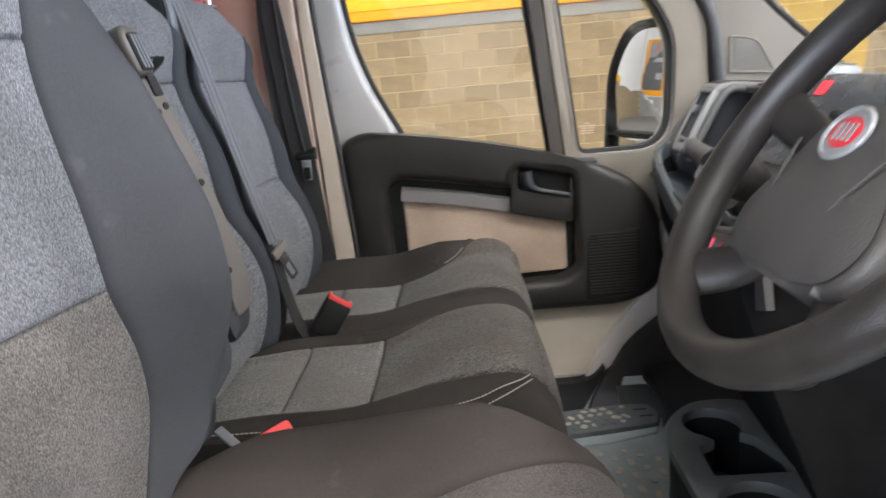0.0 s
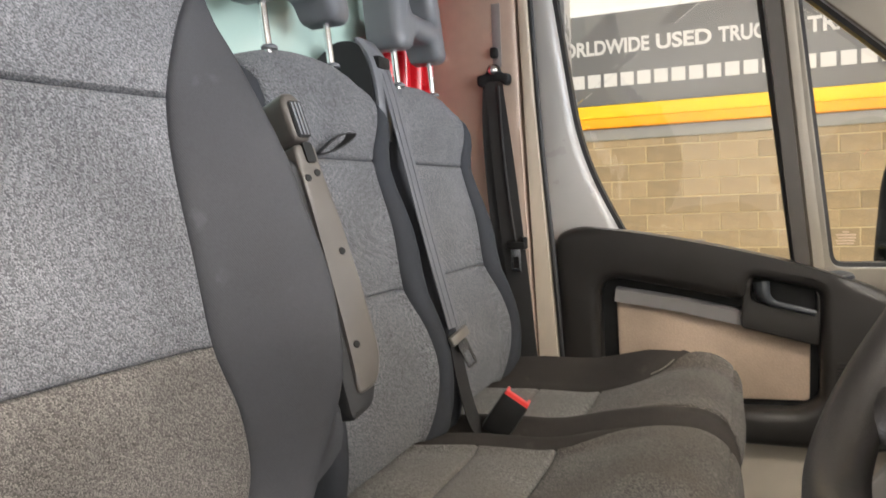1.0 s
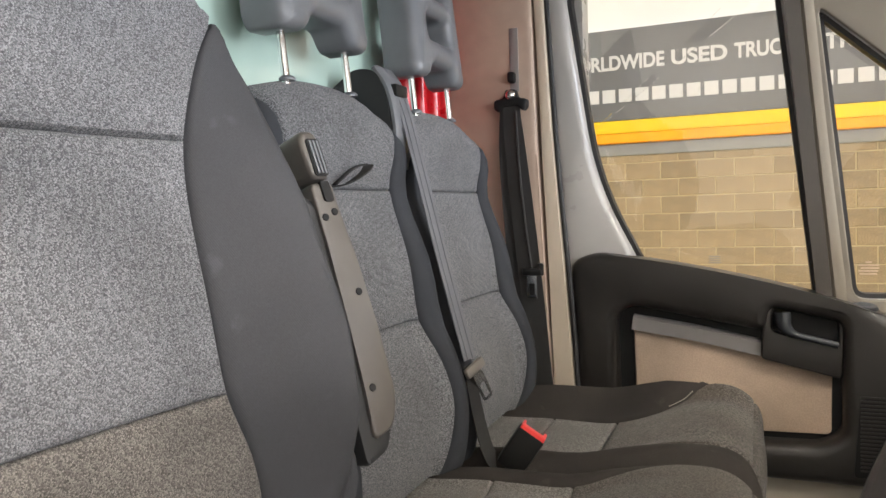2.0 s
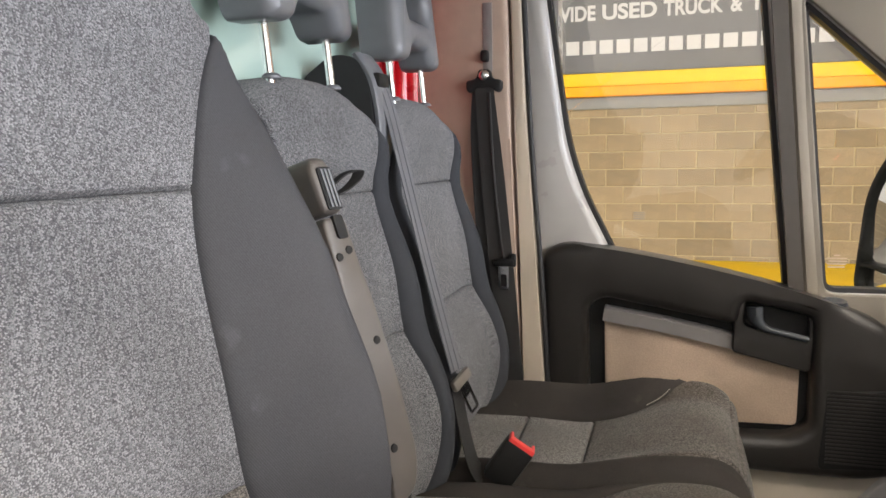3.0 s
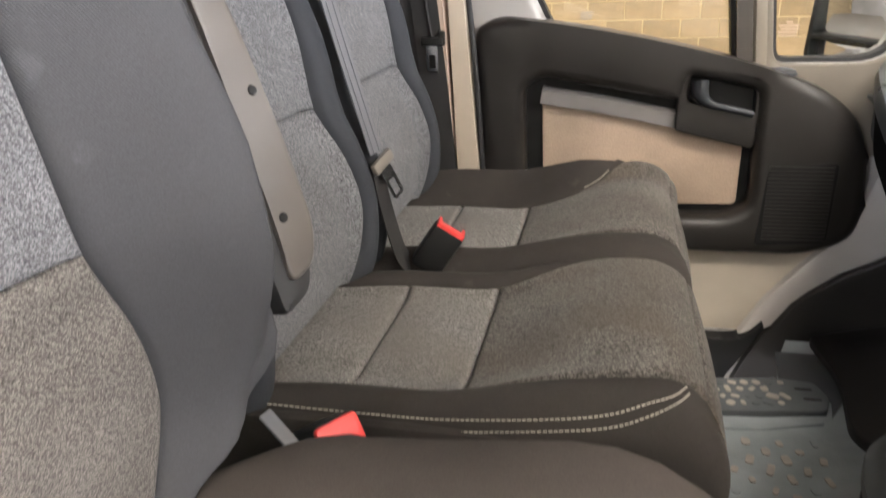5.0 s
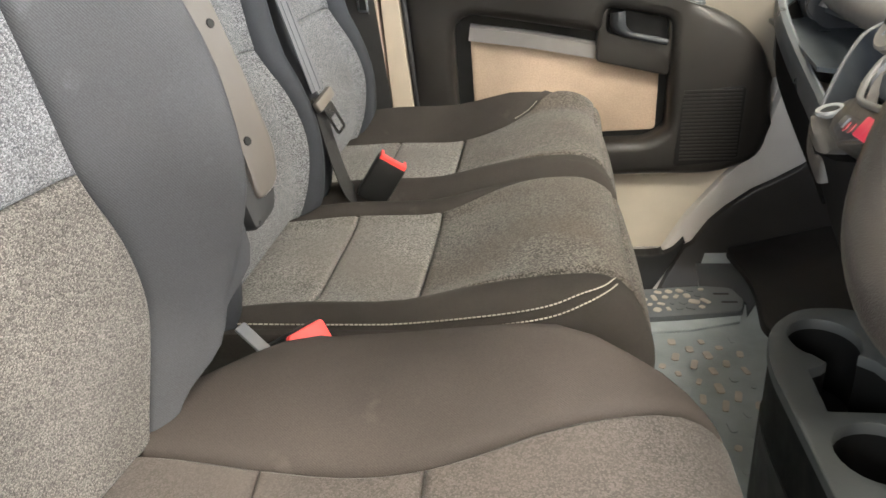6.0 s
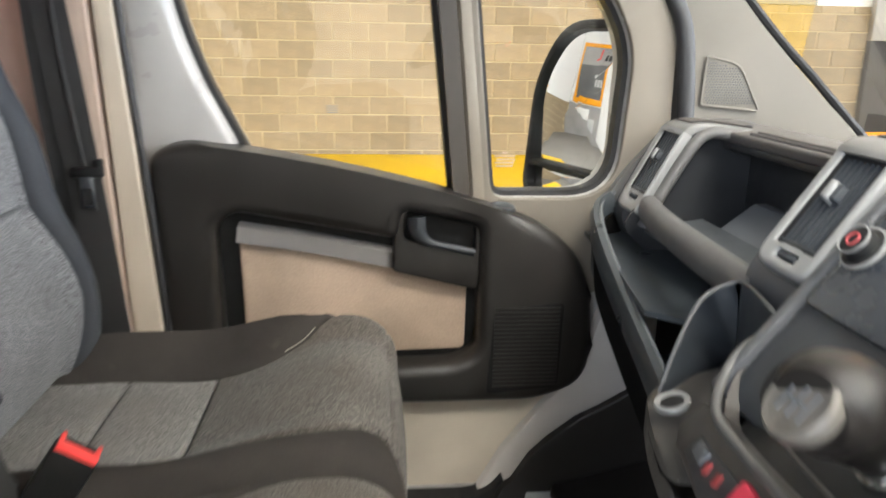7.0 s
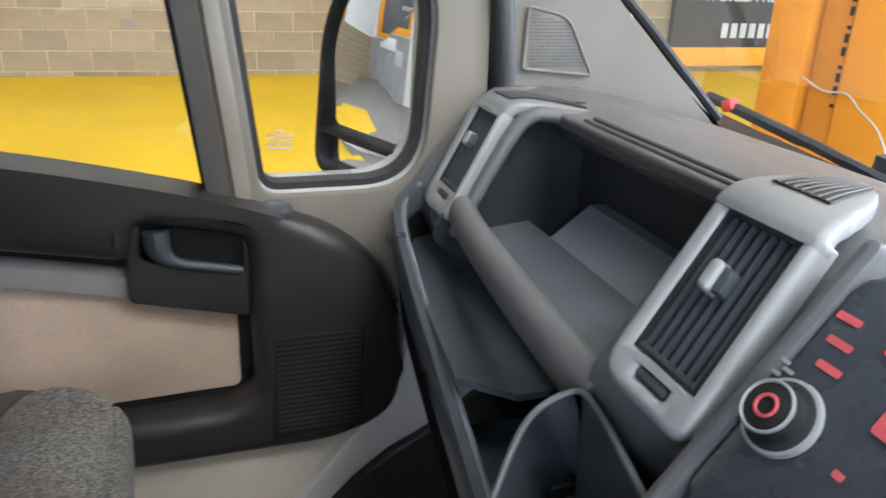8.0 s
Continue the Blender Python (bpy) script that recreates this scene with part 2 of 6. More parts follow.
mat("worn_paint", (0.52, 0.475, 0.41), 0.7, var=0.2)
# near-black: the shade under the dash is put into this colour
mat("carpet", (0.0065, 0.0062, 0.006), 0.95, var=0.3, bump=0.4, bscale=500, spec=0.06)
mat("arch_black", (0.020, 0.018, 0.0165), 0.5, var=0.2, scale=12, bump=0.2, bscale=400, spec=0.4)
mat("holder_grey", (0.052, 0.056, 0.057), 0.5, var=0.1, bump=0.15, bscale=600)
# black plastic with the darkness of the deep wells put into it
mat("cup_black_shaded", (0.0045, 0.0045, 0.0045), 0.7, var=0.1, spec=0.15)
mat("mint_paint", (0.42, 0.56, 0.50), 0.2, var=0.05, scale=3, coat=0.6, bump=0.0)
mat("red_paint", (0.55, 0.012, 0.02), 0.3, var=0.08, coat=0.5, bump=0.0)
mat("headliner", (0.45, 0.42, 0.38), 0.9, var=0.05)
mat("block", (0.262, 0.200, 0.118), 0.9, var=0.16, scale=6, bump=0.5, bscale=60, spot=0.1, rand=0.14)
mat("mortar", (0.43, 0.345, 0.20), 0.95, var=0.08, scale=5, bump=0.4, bscale=80)
mat("hall_paint", (0.70, 0.69, 0.66), 0.7, var=0.05, scale=1.0)
mat("hall_grey", (0.30, 0.288, 0.275), 0.8, var=0.12, scale=1.5)
mat("yellow_floor", (0.72, 0.47, 0.012), 0.6, var=0.07, scale=1.3, bump=0.04, bscale=40, spec=0.2)
mat("grey_floor", (0.21, 0.20, 0.185), 0.6, var=0.15, scale=1.0)
mat("sign_grey", (0.10, 0.10, 0.10), 0.5, var=0.03, scale=2)
mat("sign_matt", (0.048, 0.046, 0.045), 0.85, var=0.08, scale=2, spec=0.15)
mat("sign_white", (0.47, 0.465, 0.45), 0.5, var=0.02)
mat("orange_steel", (0.80, 0.33, 0.008), 0.6, var=0.06, scale=3, spec=0.2)
mat("orange_dark", (0.62, 0.24, 0.008), 0.6, var=0.06, scale=3, spec=0.2)
mat("strip_grey", (0.19, 0.19, 0.175), 0.5, var=0.05, scale=3)
# silver plastic darkened for the vent tops, their dimmer light painted in
mat("silver_top_shaded", (0.125, 0.124, 0.120), 0.5, var=0.03, bump=0.02)
mat("mirror", (0.9, 0.9, 0.9), 0.02, var=0.0, metal=1.0, bump=0.0)
mirror_nodes = MATS["mirror"].node_tree
for lk in list(mirror_nodes.links):
    if lk.to_socket.name == "Roughness":
        mirror_nodes.links.remove(lk)
mirror_nodes.nodes["Principled BSDF"].inputs["Roughness"].default_value = 0.0
mat("hazard_red", (0.62, 0.028, 0.07), 0.4, var=0.05, emit=0.06)
mat("cap_grey", (0.11, 0.10, 0.085), 0.45, var=0.2, scale=60)
mat("lit_red", (0.34, 0.060, 0.062), 0.5, emit=0.04, spec=0.2)
mat("screen", (0.030, 0.034, 0.041), 0.25, var=0.05, bump=0.0)
glass("window_glass", (0.98, 1.0, 0.985))

# ---- building blocks ----
ORIGIN = {}


def thing(name, loc, label, category, group="", kind=""):
    ob = new(name)
    ob.location = loc
    ob.empty_display_size = 0.05
    ORIGIN[ob] = Vector(loc)
    return tagged(ob, label, category, group, kind)


def part(name, bm, material, parent=None, label="", smooth=True, angle=40.0):
    """Links a bmesh, in the place's own metres, as one mesh under a thing or a part."""
    me = bpy.data.meshes.new(name)
    org = ORIGIN[parent] if parent else Vector((0, 0, 0))
    bmesh.ops.recalc_face_normals(bm, faces=bm.faces)
    bm.transform(Matrix.Translation(-org))
    bm.to_mesh(me)
    bm.free()
    me.materials.append(MATS[material])
    if smooth:
        me.polygons.foreach_set("use_smooth", [True] * len(me.polygons))
        me.set_sharp_from_angle(angle=radians(angle))
    ob = new(name, me)
    if parent:
        ob.parent = parent
        ORIGIN[ob] = org
    if label:
        tagged(ob, label)
    return ob


def solo(name, bm, material, label, category, group="", kind="", loc=(0, 0, 0)):
    """A thing of one mesh."""
    bm.transform(Matrix.Translation(-Vector(loc)))
    ob = part(name, bm, material)
    ob.location = loc
    ORIGIN[ob] = Vector(loc)
    return tagged(ob, label, category, group, kind)


def smooth01(a, b, x):
    t = min(1.0, max(0.0, (x - a) / (b - a)))
    return t * t * (3 - 2 * t)


def lerp(a, b, t):
    return a + (b - a) * t


def box(bm, x0, x1, y0, y1, z0, z1, bevel=0.0, seg=2, m=None):
    g = bmesh.ops.create_cube(bm, size=1.0)
    vs = g["verts"]
    t = Matrix.Translation(((x0 + x1) / 2, (y0 + y1) / 2, (z0 + z1) / 2)) @ Matrix.Diagonal((abs(x1 - x0), abs(y1 - y0), abs(z1 - z0), 1))
    bmesh.ops.transform(bm, matrix=t, verts=vs)
    if bevel:
        es = list({e for v in vs for e in v.link_edges})
        r = bmesh.ops.bevel(bm, geom=es, offset=bevel, segments=seg, profile=0.5, affect="EDGES")
        vs = list({v for v in r["verts"]} | {v for v in vs if v.is_valid})
    if m is not None:
        bmesh.ops.transform(bm, matrix=m, verts=list(set(vs)))
    return bm


def newbox(*a, **k):
    return box(bmesh.new(), *a, **k)


def rounded(pts, r, seg=5):
    """A closed outline with its corners rounded; r one radius or one for each corner."""
    out, n = [], len(pts)
    for i, p in enumerate(pts):
        rad = r[i] if isinstance(r, (list, tuple)) else r
        p = Vector(p)
        a, b = Vector(pts[i - 1]) - p, Vector(pts[(i + 1) % n]) - p
        k = min(rad, a.length * 0.49, b.length * 0.49)
        a, b = p + a.normalized() * k, p + b.normalized() * k
        for j in range(seg + 1):
            t = j / seg
            out.append(a * (1 - t) ** 2 + p * 2 * t * (1 - t) + b * t * t)
    return out


def prism(outline, place, d0, d1, bevel=0.0, holes=(), seg=2):
    """Extrudes a flat outline (u, v) from depth d0 to d1; place(u, v, d) gives the point. Holes go right through."""
    bm = bmesh.new()
    loops = [outline, *holes]
    edges = []
    rings = []
    for lp in loops:
        vs = [bm.verts.new(place(p[0], p[1], d0)) for p in lp]
        rings.append(vs)
        edges += [bm.edges.new((vs[i - 1], vs[i])) for i in range(len(vs))]
    fill = bmesh.ops.triangle_fill(bm, edges=edges, use_beauty=True)
    faces = [g for g in fill["geom"] if isinstance(g, bmesh.types.BMFace)]
    ext = bmesh.ops.extrude_face_region(bm, geom=faces)
    moved = [g for g in ext["geom"] if isinstance(g, bmesh.types.BMVert)]
    base = [v for ring in rings for v in ring]
    flat = [p for lp in loops for p in lp]
    where = {tuple(round(c, 6) for c in v.co): p for v, p in zip(base, flat)}
    for v in moved:
        p = where[tuple(round(c, 6) for c in v.co)]
        v.co = Vector(place(p[0], p[1], d1))
    if bevel:
        top = set(moved)
        es = [e for e in bm.edges if e.verts[0] in top and e.verts[1] in top and any(len({w in top for w in f.verts}) == 2 for f in e.link_faces)]
        bmesh.ops.bevel(bm, geom=es, offset=bevel, segments=seg, profile=0.5, affect="EDGES")
    return bm


def curve_points(pts, n=8, closed=False):
    """A smooth line through the given points."""
    pts = [Vector(p) for p in pts]
    out, m = [], len(pts)
    rng = range(m if closed else m - 1)
    for i in rng:
        p0 = pts[i - 1] if (i > 0 or closed) else pts[0] * 2 - pts[1]
        p1, p2 = pts[i], pts[(i + 1) % m]
        p3 = pts[(i + 2) % m] if (i + 2 < m or closed) else p2 * 2 - p1
        for j in range(n):
            t = j / n
            out.append(0.5 * (2 * p1 + (p2 - p0) * t + (2 * p0 - 5 * p1 + 4 * p2 - p3) * t * t + (3 * p1 - p0 - 3 * p2 + p3) * t ** 3))
    if not closed:
        out.append(pts[-1])
    return out


def sweep(line, section, up=(0, 0, 1), closed=False, bm=None, twist=None):
    """Sweeps a closed section [(side, up)] along a line of points; ends capped."""
    bm = bm or bmesh.new()
    up, n, rings = Vector(up), len(line), []
    for i, p in enumerate(line):
        a = line[i - 1] if (i > 0 or closed) else p
        b = line[(i + 1) % n] if (i < n - 1 or closed) else p
        d = (b - a).normalized()
        side = d.cross(up).normalized()
        over = side.cross(d).normalized()
        sec = section(i / max(1, n - 1)) if callable(section) else section
        rings.append([bm.verts.new(p + side * s + over * o) for s, o in sec])
    k = len(rings[0])
    for i in range(n if closed else n - 1):
        r0, r1 = rings[i], rings[(i + 1) % n]
        for j in range(k):
            bm.faces.new((r0[j], r0[(j + 1) % k], r1[(j + 1) % k], r1[j]))
    if not closed:
        bm.faces.new(rings[0][::-1])
        bm.faces.new(rings[-1])
    return bm


def circle(r, n=12, sx=1.0, sy=1.0):
    return [(r * sx * math.cos(2 * math.pi * i / n), r * sy * math.sin(2 * math.pi * i / n)) for i in range(n)]


def flat_section(w, t):
    return [(-w / 2, -t / 2), (w / 2, -t / 2), (w / 2, t / 2), (-w / 2, t / 2)]


def lathe(profile, at, axis=(0, 0, 1), n=32, bm=None):
    """Turns [(radius, height)] about an axis through a point."""
    bm = bm or bmesh.new()
    q = Vector((0, 0, 1)).rotation_difference(Vector(axis).normalized()).to_matrix()
    rings = []
    for r, h in profile:
        rings.append([bm.verts.new(Vector(at) + q @ Vector((r * math.cos(2 * math.pi * i / n), r * math.sin(2 * math.pi * i / n), h))) for i in range(n)])
    for a, b in zip(rings, rings[1:]):
        for i in range(n):
            bm.faces.new((a[i], a[(i + 1) % n], b[(i + 1) % n], b[i]))
    for ring in (rings[0], rings[-1]):
        if (ring[0].co - ring[n // 2].co).length > 1e-5:
            bm.faces.new(ring)
    return bm


def pad(surf, s0, s1, w0, w1, ns=18, nw=18, edge=0.014, depth=0.03, puff=0.0):
    """One upholstered panel: surf(s, w, h) is the seat's surface raised by h; the panel lies between the borders
    s0(u)..s1(u) and w0(v)..w1(v), is rounded down into its seams and has sides of its own."""
    call = lambda f, t: f(t) if callable(f) else f  # noqa: E731
    ease = lambda t: t - 0.42 * math.sin(2 * math.pi * t) / (2 * math.pi) * 1.6  # noqa: E731
    bm = bmesh.new()
    grid = []
    for i in range(ns + 1):
        v = ease(i / ns)
        row = []
        for j in range(nw + 1):
            u = ease(j / nw)
            a, b = call(w0, v), call(w1, v)
            c, d = call(s0, u), call(s1, u)
            w, s = lerp(a, b, u), lerp(c, d, v)
            far = min(v * abs(d - c), (1 - v) * abs(d - c), u * abs(b - a), (1 - u) * abs(b - a))
            k = 1 - min(1.0, far / edge)
            h = -edge * 0.8 * (1 - math.sqrt(max(0, 1 - k * k))) + puff * 16 * u * (1 - u) * v * (1 - v)
            row.append(bm.verts.new(surf(s, w, h)))
        grid.append(row)
    low = []
    for i in range(ns + 1):
        v = ease(i / ns)
        row = []
        for j in range(nw + 1):
            if 0 < i < ns and 0 < j < nw:
                row.append(None)
                continue
            u = ease(j / nw)
            row.append(bm.verts.new(surf(lerp(call(s0, u), call(s1, u), v), lerp(call(w0, v), call(w1, v), u), -depth)))
        low.append(row)
    for i in range(ns):
        for j in range(nw):
            bm.faces.new((grid[i][j], grid[i][j + 1], grid[i + 1][j + 1], grid[i + 1][j]))
    rim = [(0, j) for j in range(nw)] + [(i, nw) for i in range(ns)] + [(ns, j) for j in range(nw, 0, -1)] + [(i, 0) for i in range(ns, 0, -1)]
    for (a, b), (c, d) in zip(rim, rim[1:] + rim[:1]):
        bm.faces.new((grid[a][b], low[a][b], low[c][d], grid[c][d]))
    bm.faces.new([low[a][b] for a, b in rim])
    return bm


def lettering(name, body, size, place, material, parent, extrude=0.01, width=None):
    """Raised letters as one mesh, from the built-in font, stretched to a width."""
    cu = bpy.data.curves.new(name, "FONT")
    cu.body, cu.size, cu.extrude, cu.offset = body, size, extrude, size * 0.03
    tmp = bpy.data.objects.new(name, cu)
    scene.collection.objects.link(tmp)
    dg = bpy.context.evaluated_depsgraph_get()
    me = bpy.data.meshes.new_from_object(tmp.evaluated_get(dg))
    bpy.data.objects.remove(tmp)
    bm = bmesh.new()
    bm.from_mesh(me)
    bpy.data.meshes.remove(me)
    xs = [v.co.x for v in bm.verts]
    k = width / (max(xs) - min(xs)) if width else 1.0
    bm.transform(place @ Matrix.Diagonal((k, 1, 1, 1)))
    return part(name, bm, material, parent, smooth=False)


def shrink(loop, k):
    c = sum((Vector(p) for p in loop), Vector((0, 0))) / len(loop)
    return [c + (Vector(p) - c) * k for p in loop]


# ---- the hall round the van ----
GROUND, WALL = -0.449, 9.25
solo("ground", newbox(-12.4, 16, -5.2, WALL, GROUND - 0.1, GROUND), "grey_floor", "grey concrete workshop floor", "floor", kind="structure")
solo("walkway", prism([(-4.3, 4.4), (-3.0, 3.4), (16, 3.4), (16, WALL), (-4.3, WALL)], lambda u, v, d: Vector((u, v, GROUND + d)), -0.05, 0.004), "yellow_floor", "yellow painted walkway along the block wall", "floor", kind="structure")

wall = thing("wall_north", (0, WALL, GROUND), "tan concrete block wall with pale mortar joints", "wall", kind="structure")
part("mortar_bed", newbox(-12.4, 16, WALL + 0.012, WALL + 0.2, GROUND, 1.51), "mortar", wall)
part("cladding", newbox(-12.4, 16, WALL + 0.03, WALL + 0.2, 1.51, 6.0), "hall_paint", wall, "white painted upper wall")
for nm, (x0, x1, y0, y1) in {"wall_south": (-12.4, 16, -5.4, -5.2), "wall_west": (-12.6, -12.4, -5.2, WALL), "wall_east": (16, 16.2, -5.2, WALL)}.items():
    w = thing(nm, (0, y0, GROUND), "grey block hall wall, white above", "wall", kind="structure")
    # the unseen south wall stands close and white throughout to bounce fill light
    part("lower_wall", newbox(x0, x1, y0, y1, GROUND, 1.62), "hall_paint" if nm == "wall_south" else "hall_grey", w)
    part("upper_wall", newbox(x0, x1, y0, y1, 1.62, 6.0), "hall_paint", w)
solo("ceiling", newbox(-12.4, 16, -5.2, WALL, 6.0, 6.1), "hall_paint", "white hall ceiling", "ceiling", kind="structure")

strip = solo("wall_trim", newbox(-8, 6.0, WALL - 0.03, WALL + 0.02, 1.51, 1.665, 0.01), "strip_grey", "grey steel strip above the block wall", "trim", kind="structure")
rail = thing("guard_rail", (0, WALL, 1.67), "yellow and orange steel guard rail above block wall", "guard rail")
part("upper_beam", newbox(-8, 6.0, WALL - 0.09, WALL + 0.02, 1.80, 1.97, 0.02), "yellow_floor", rail, "yellow upper beam")
part("lower_beam", newbox(-8, 6.0, WALL - 0.13, WALL + 0.02, 1.668, 1.797, 0.02), "orange_steel", rail, "orange lower beam")


def sign_bars(name, parent, xa, xb, z0, z1, y, n, gap=0.18):
    """A line of writing as plain bars."""
    step = (xb - xa) / n
    for i in range(n):
        part(name, newbox(xa + i * step, xa + (i + 1 - gap) * step, y - 0.012, y, z0, z1), "sign_white", parent, smooth=False)


def to_wall(x, y, z):
    return pose(x, y, z, 90, 0, 0)


vent_brick = thing("air_brick", (-0.245, WALL, 0.127), "small dark air brick set in the block wall", "air brick")
part("plate", newbox(-0.33, -0.16, WALL - 0.006, WALL + 0.02, 0.07, 0.185, 0.004), "block", vent_brick, "grey plate")
for i in range(4):
    part("slit", newbox(-0.315, -0.175, WALL - 0.008, WALL - 0.004, 0.082 + 0.026 * i, 0.092 + 0.026 * i), "grey_plastic", vent_brick, smooth=False)

sign = thing("wall_sign", (0, WALL - 0.03, 1.975), "long dark grey sign board with white lettering", "sign")
part("board", newbox(-2.6, 3.4, WALL - 0.05, WALL + 0.029, 1.975, 3.16, 0.006), "sign_grey", sign)
for word, wx, wide in (("WORLDWIDE", -2.17, 1.36), ("USED", -0.743, 0.67), ("TRUCK", 0.019, 0.70), ("&", 0.80, 0.14), ("TRAILER", 1.02, 0.95)):
    lettering("lettering", word, 0.255, to_wall(wx, WALL - 0.052, 2.64), "sign_white", sign, 0.006, width=wide)
sign_bars("bar", sign, -1.83, 2.22, 2.21, 2.38, WALL - 0.052, 19, 0.22)

board = thing("floor_sign", (8.0, WALL - 0.1, GROUND), "dark grey sign board with orange lower band", "sign")
part("board", newbox(6.75, 10.5, WALL - 0.12, WALL - 0.02, -0.10, 1.08, 0.006), "sign_matt", board)
part("upper_panel", newbox(6.75, 10.5, WALL - 0.12, WALL - 0.02, 1.084, 1.6, 0.006), "hall_grey", board, "pale upper panel")
part("band", newbox(6.74, 10.5, WALL - 0.13, WALL - 0.02, -0.36, -0.104, 0.006), "orange_steel", board, "orange band")
lettering("lettering", "WORLDWIDE", 0.185, to_wall(7.17, WALL - 0.122, 0.53), "sign_white", board, 0.004, width=1.42)
sign_bars("bar", board, 7.55, 8.95, 0.03, 0.23, WALL - 0.122, 9, 0.35)
solo("steel_post", newbox(3.53, 3.72, WALL - 0.25, WALL - 0.04, GROUND, 1.66, 0.012), "orange_steel", "orange painted steel post against the wall", "post", loc=(3.6, WALL - 0.15, GROUND))

frame_o = thing("vehicle_lift", (4.3, 3.6, GROUND), "orange steel column frame of a workshop lift", "lift")
part("column", newbox(4.0, 4.25, 3.72, 4.07, GROUND, 3.4, 0.012), "orange_steel", frame_o)
part("column", newbox(4.03, 4.25, 3.43, 3.66, GROUND, 3.4, 0.012), "orange_dark", frame_o)
part("column", newbox(4.0, 4.25, 2.95, 3.40, GROUND, 3.4, 0.012), "orange_steel", frame_o)
part("backing", newbox(4.16, 4.24, 3.0, 4.0, GROUND, 3.38), "orange_dark", frame_o)
for k in range(9):
    z = 0.22 + k * 0.075
    part("slot", newbox(3.988, 4.002, 3.405, 3.425, z, z + (0.05 if k % 3 else 0.02)), "black_plastic", frame_o, smooth=False)
cable = curve_points([(3.975, 3.66, 0.36), (3.97, 3.474, 0.308), (3.975, 3.305, 0.318), (3.97, 3.181, 0.246), (3.97, 3.04, 0.17), (3.98, 2.95, 0.05)], 6)
part("cable", sweep(cable, circle(0.006, 6)), "sign_white", frame_o, "white slack cable")

# the hall's rear wall, seen in the door mirror
back = thing("rear_sign", (-12.35, 7.0, 1.66), "large dark grey sign board in an orange frame", "sign")
for y0, y1, z0, z1 in ((5.2, 8.82, 1.66, 1.88), (8.55, 8.82, 1.884, 4.9), (5.2, 5.4, 1.884, 4.9), (5.404, 8.546, 4.7, 4.9)):
    part("frame_bar", newbox(-12.4, -12.32, y0, y1, z0, z1, 0.01), "orange_steel", back, "orange frame bar")
part("board", newbox(-12.4, -12.36, 5.404, 8.546, 1.884, 3.72), "sign_grey", back)
part("upper_panel", newbox(-12.4, -12.36, 5.404, 8.546, 3.724, 4.696), "hall_grey", back, "pale grey upper panel")
part("stroke", sweep([Vector((-12.35, 7.25, 4.6)), Vector((-12.35, 7.3, 4.1)), Vector((-12.35, 7.5, 4.0))], flat_section(0.09, 0.02), up=(1, 0, 0)), "red_plastic", back, "red angled stroke")
for k in range(5):
    part("bar", newbox(-12.36, -12.35, 5.55 + k * 0.31, 5.78 + k * 0.31, 3.02, 3.20), "sign_white", back, smooth=False)
for k in range(3):
    part("bar", newbox(-12.36, -12.35, 5.50 + k * 0.30, 5.72 + k * 0.30, 2.32, 2.58), "sign_white", back, smooth=False)
    part("dark_bar", newbox(-12.36, -12.35, 5.55 + k * 0.36, 5.82 + k * 0.36, 3.95, 4.25), "sign_matt", back, smooth=False)
solo("shutter_door", newbox(-12.4, -12.33, 1.6, 5.12, GROUND, 4.9, 0.01), "hall_paint", "white closed door in the rear hall wall", "door", kind="structure")
solo("wall_panel", newbox(-12.4, -12.38, 6.45, 8.37, 1.11, 1.49, 0.004), "hall_paint", "pale plain panel on the rear wall under the sign", "panel", loc=(-12.39, 7.4, 1.3))
solo("wall_notice", newbox(-12.4, -12.375, 5.65, 6.40, 0.69, 1.17, 0.004), "sign_white", "white notice sheet on grey rear wall", "notice", loc=(-12.39, 6.0, 0.9))

# ---- the cab's shell ----
FLOOR = 0.06
floor = solo("floor", prism([(-0.6, -0.92), (1.25, -0.92), (1.25, 0.93), (0.57, 0.93), (0.525, 0.80), (0.497, 0.672), (0.36, 0.648), (-0.6, 0.648)], lambda u, v, d: Vector((u, v, FLOOR + d)), -0.05, 0.0), "floor_mat", "blue-grey rubber cab floor mat, dusty and worn", "floor", kind="structure")
solo("step_well", newbox(-0.5, 0.60, 0.62, 0.93, -0.24, -0.20), "black_plastic", "black entry step well beside the floor", "floor", kind="structure")
solo("bulkhead", newbox(-0.50, -0.43, -0.92, 0.55, FLOOR, 1.50), "mint_paint", "pale mint painted glossy cab bulkhead", "wall", kind="structure")
bm = newbox(-0.50, -0.44, 0.55, 0.92, FLOOR, 1.50)
for i in range(4):
    y = 0.585 + i * 0.078
    sweep([Vector((-0.437, y, FLOOR)), Vector((-0.437, y, 1.5))], circle(0.020, 12, 0.5, 1.0), up=(1, 0, 0), bm=bm)
solo("rear_panel", bm, "red_paint", "red ribbed panel behind the bench", "wall", kind="structure")
solo("roof", newbox(-0.5, 0.63, -0.97, 0.97, 1.46, 1.52), "headliner", "pale cab headliner", "ceiling", kind="structure")
solo("sill", newbox(-0.6, 1.3, 0.90, 1.0, GROUND + 0.25, 0.06), "white_paint", "painted door sill", "trim", kind="structure")

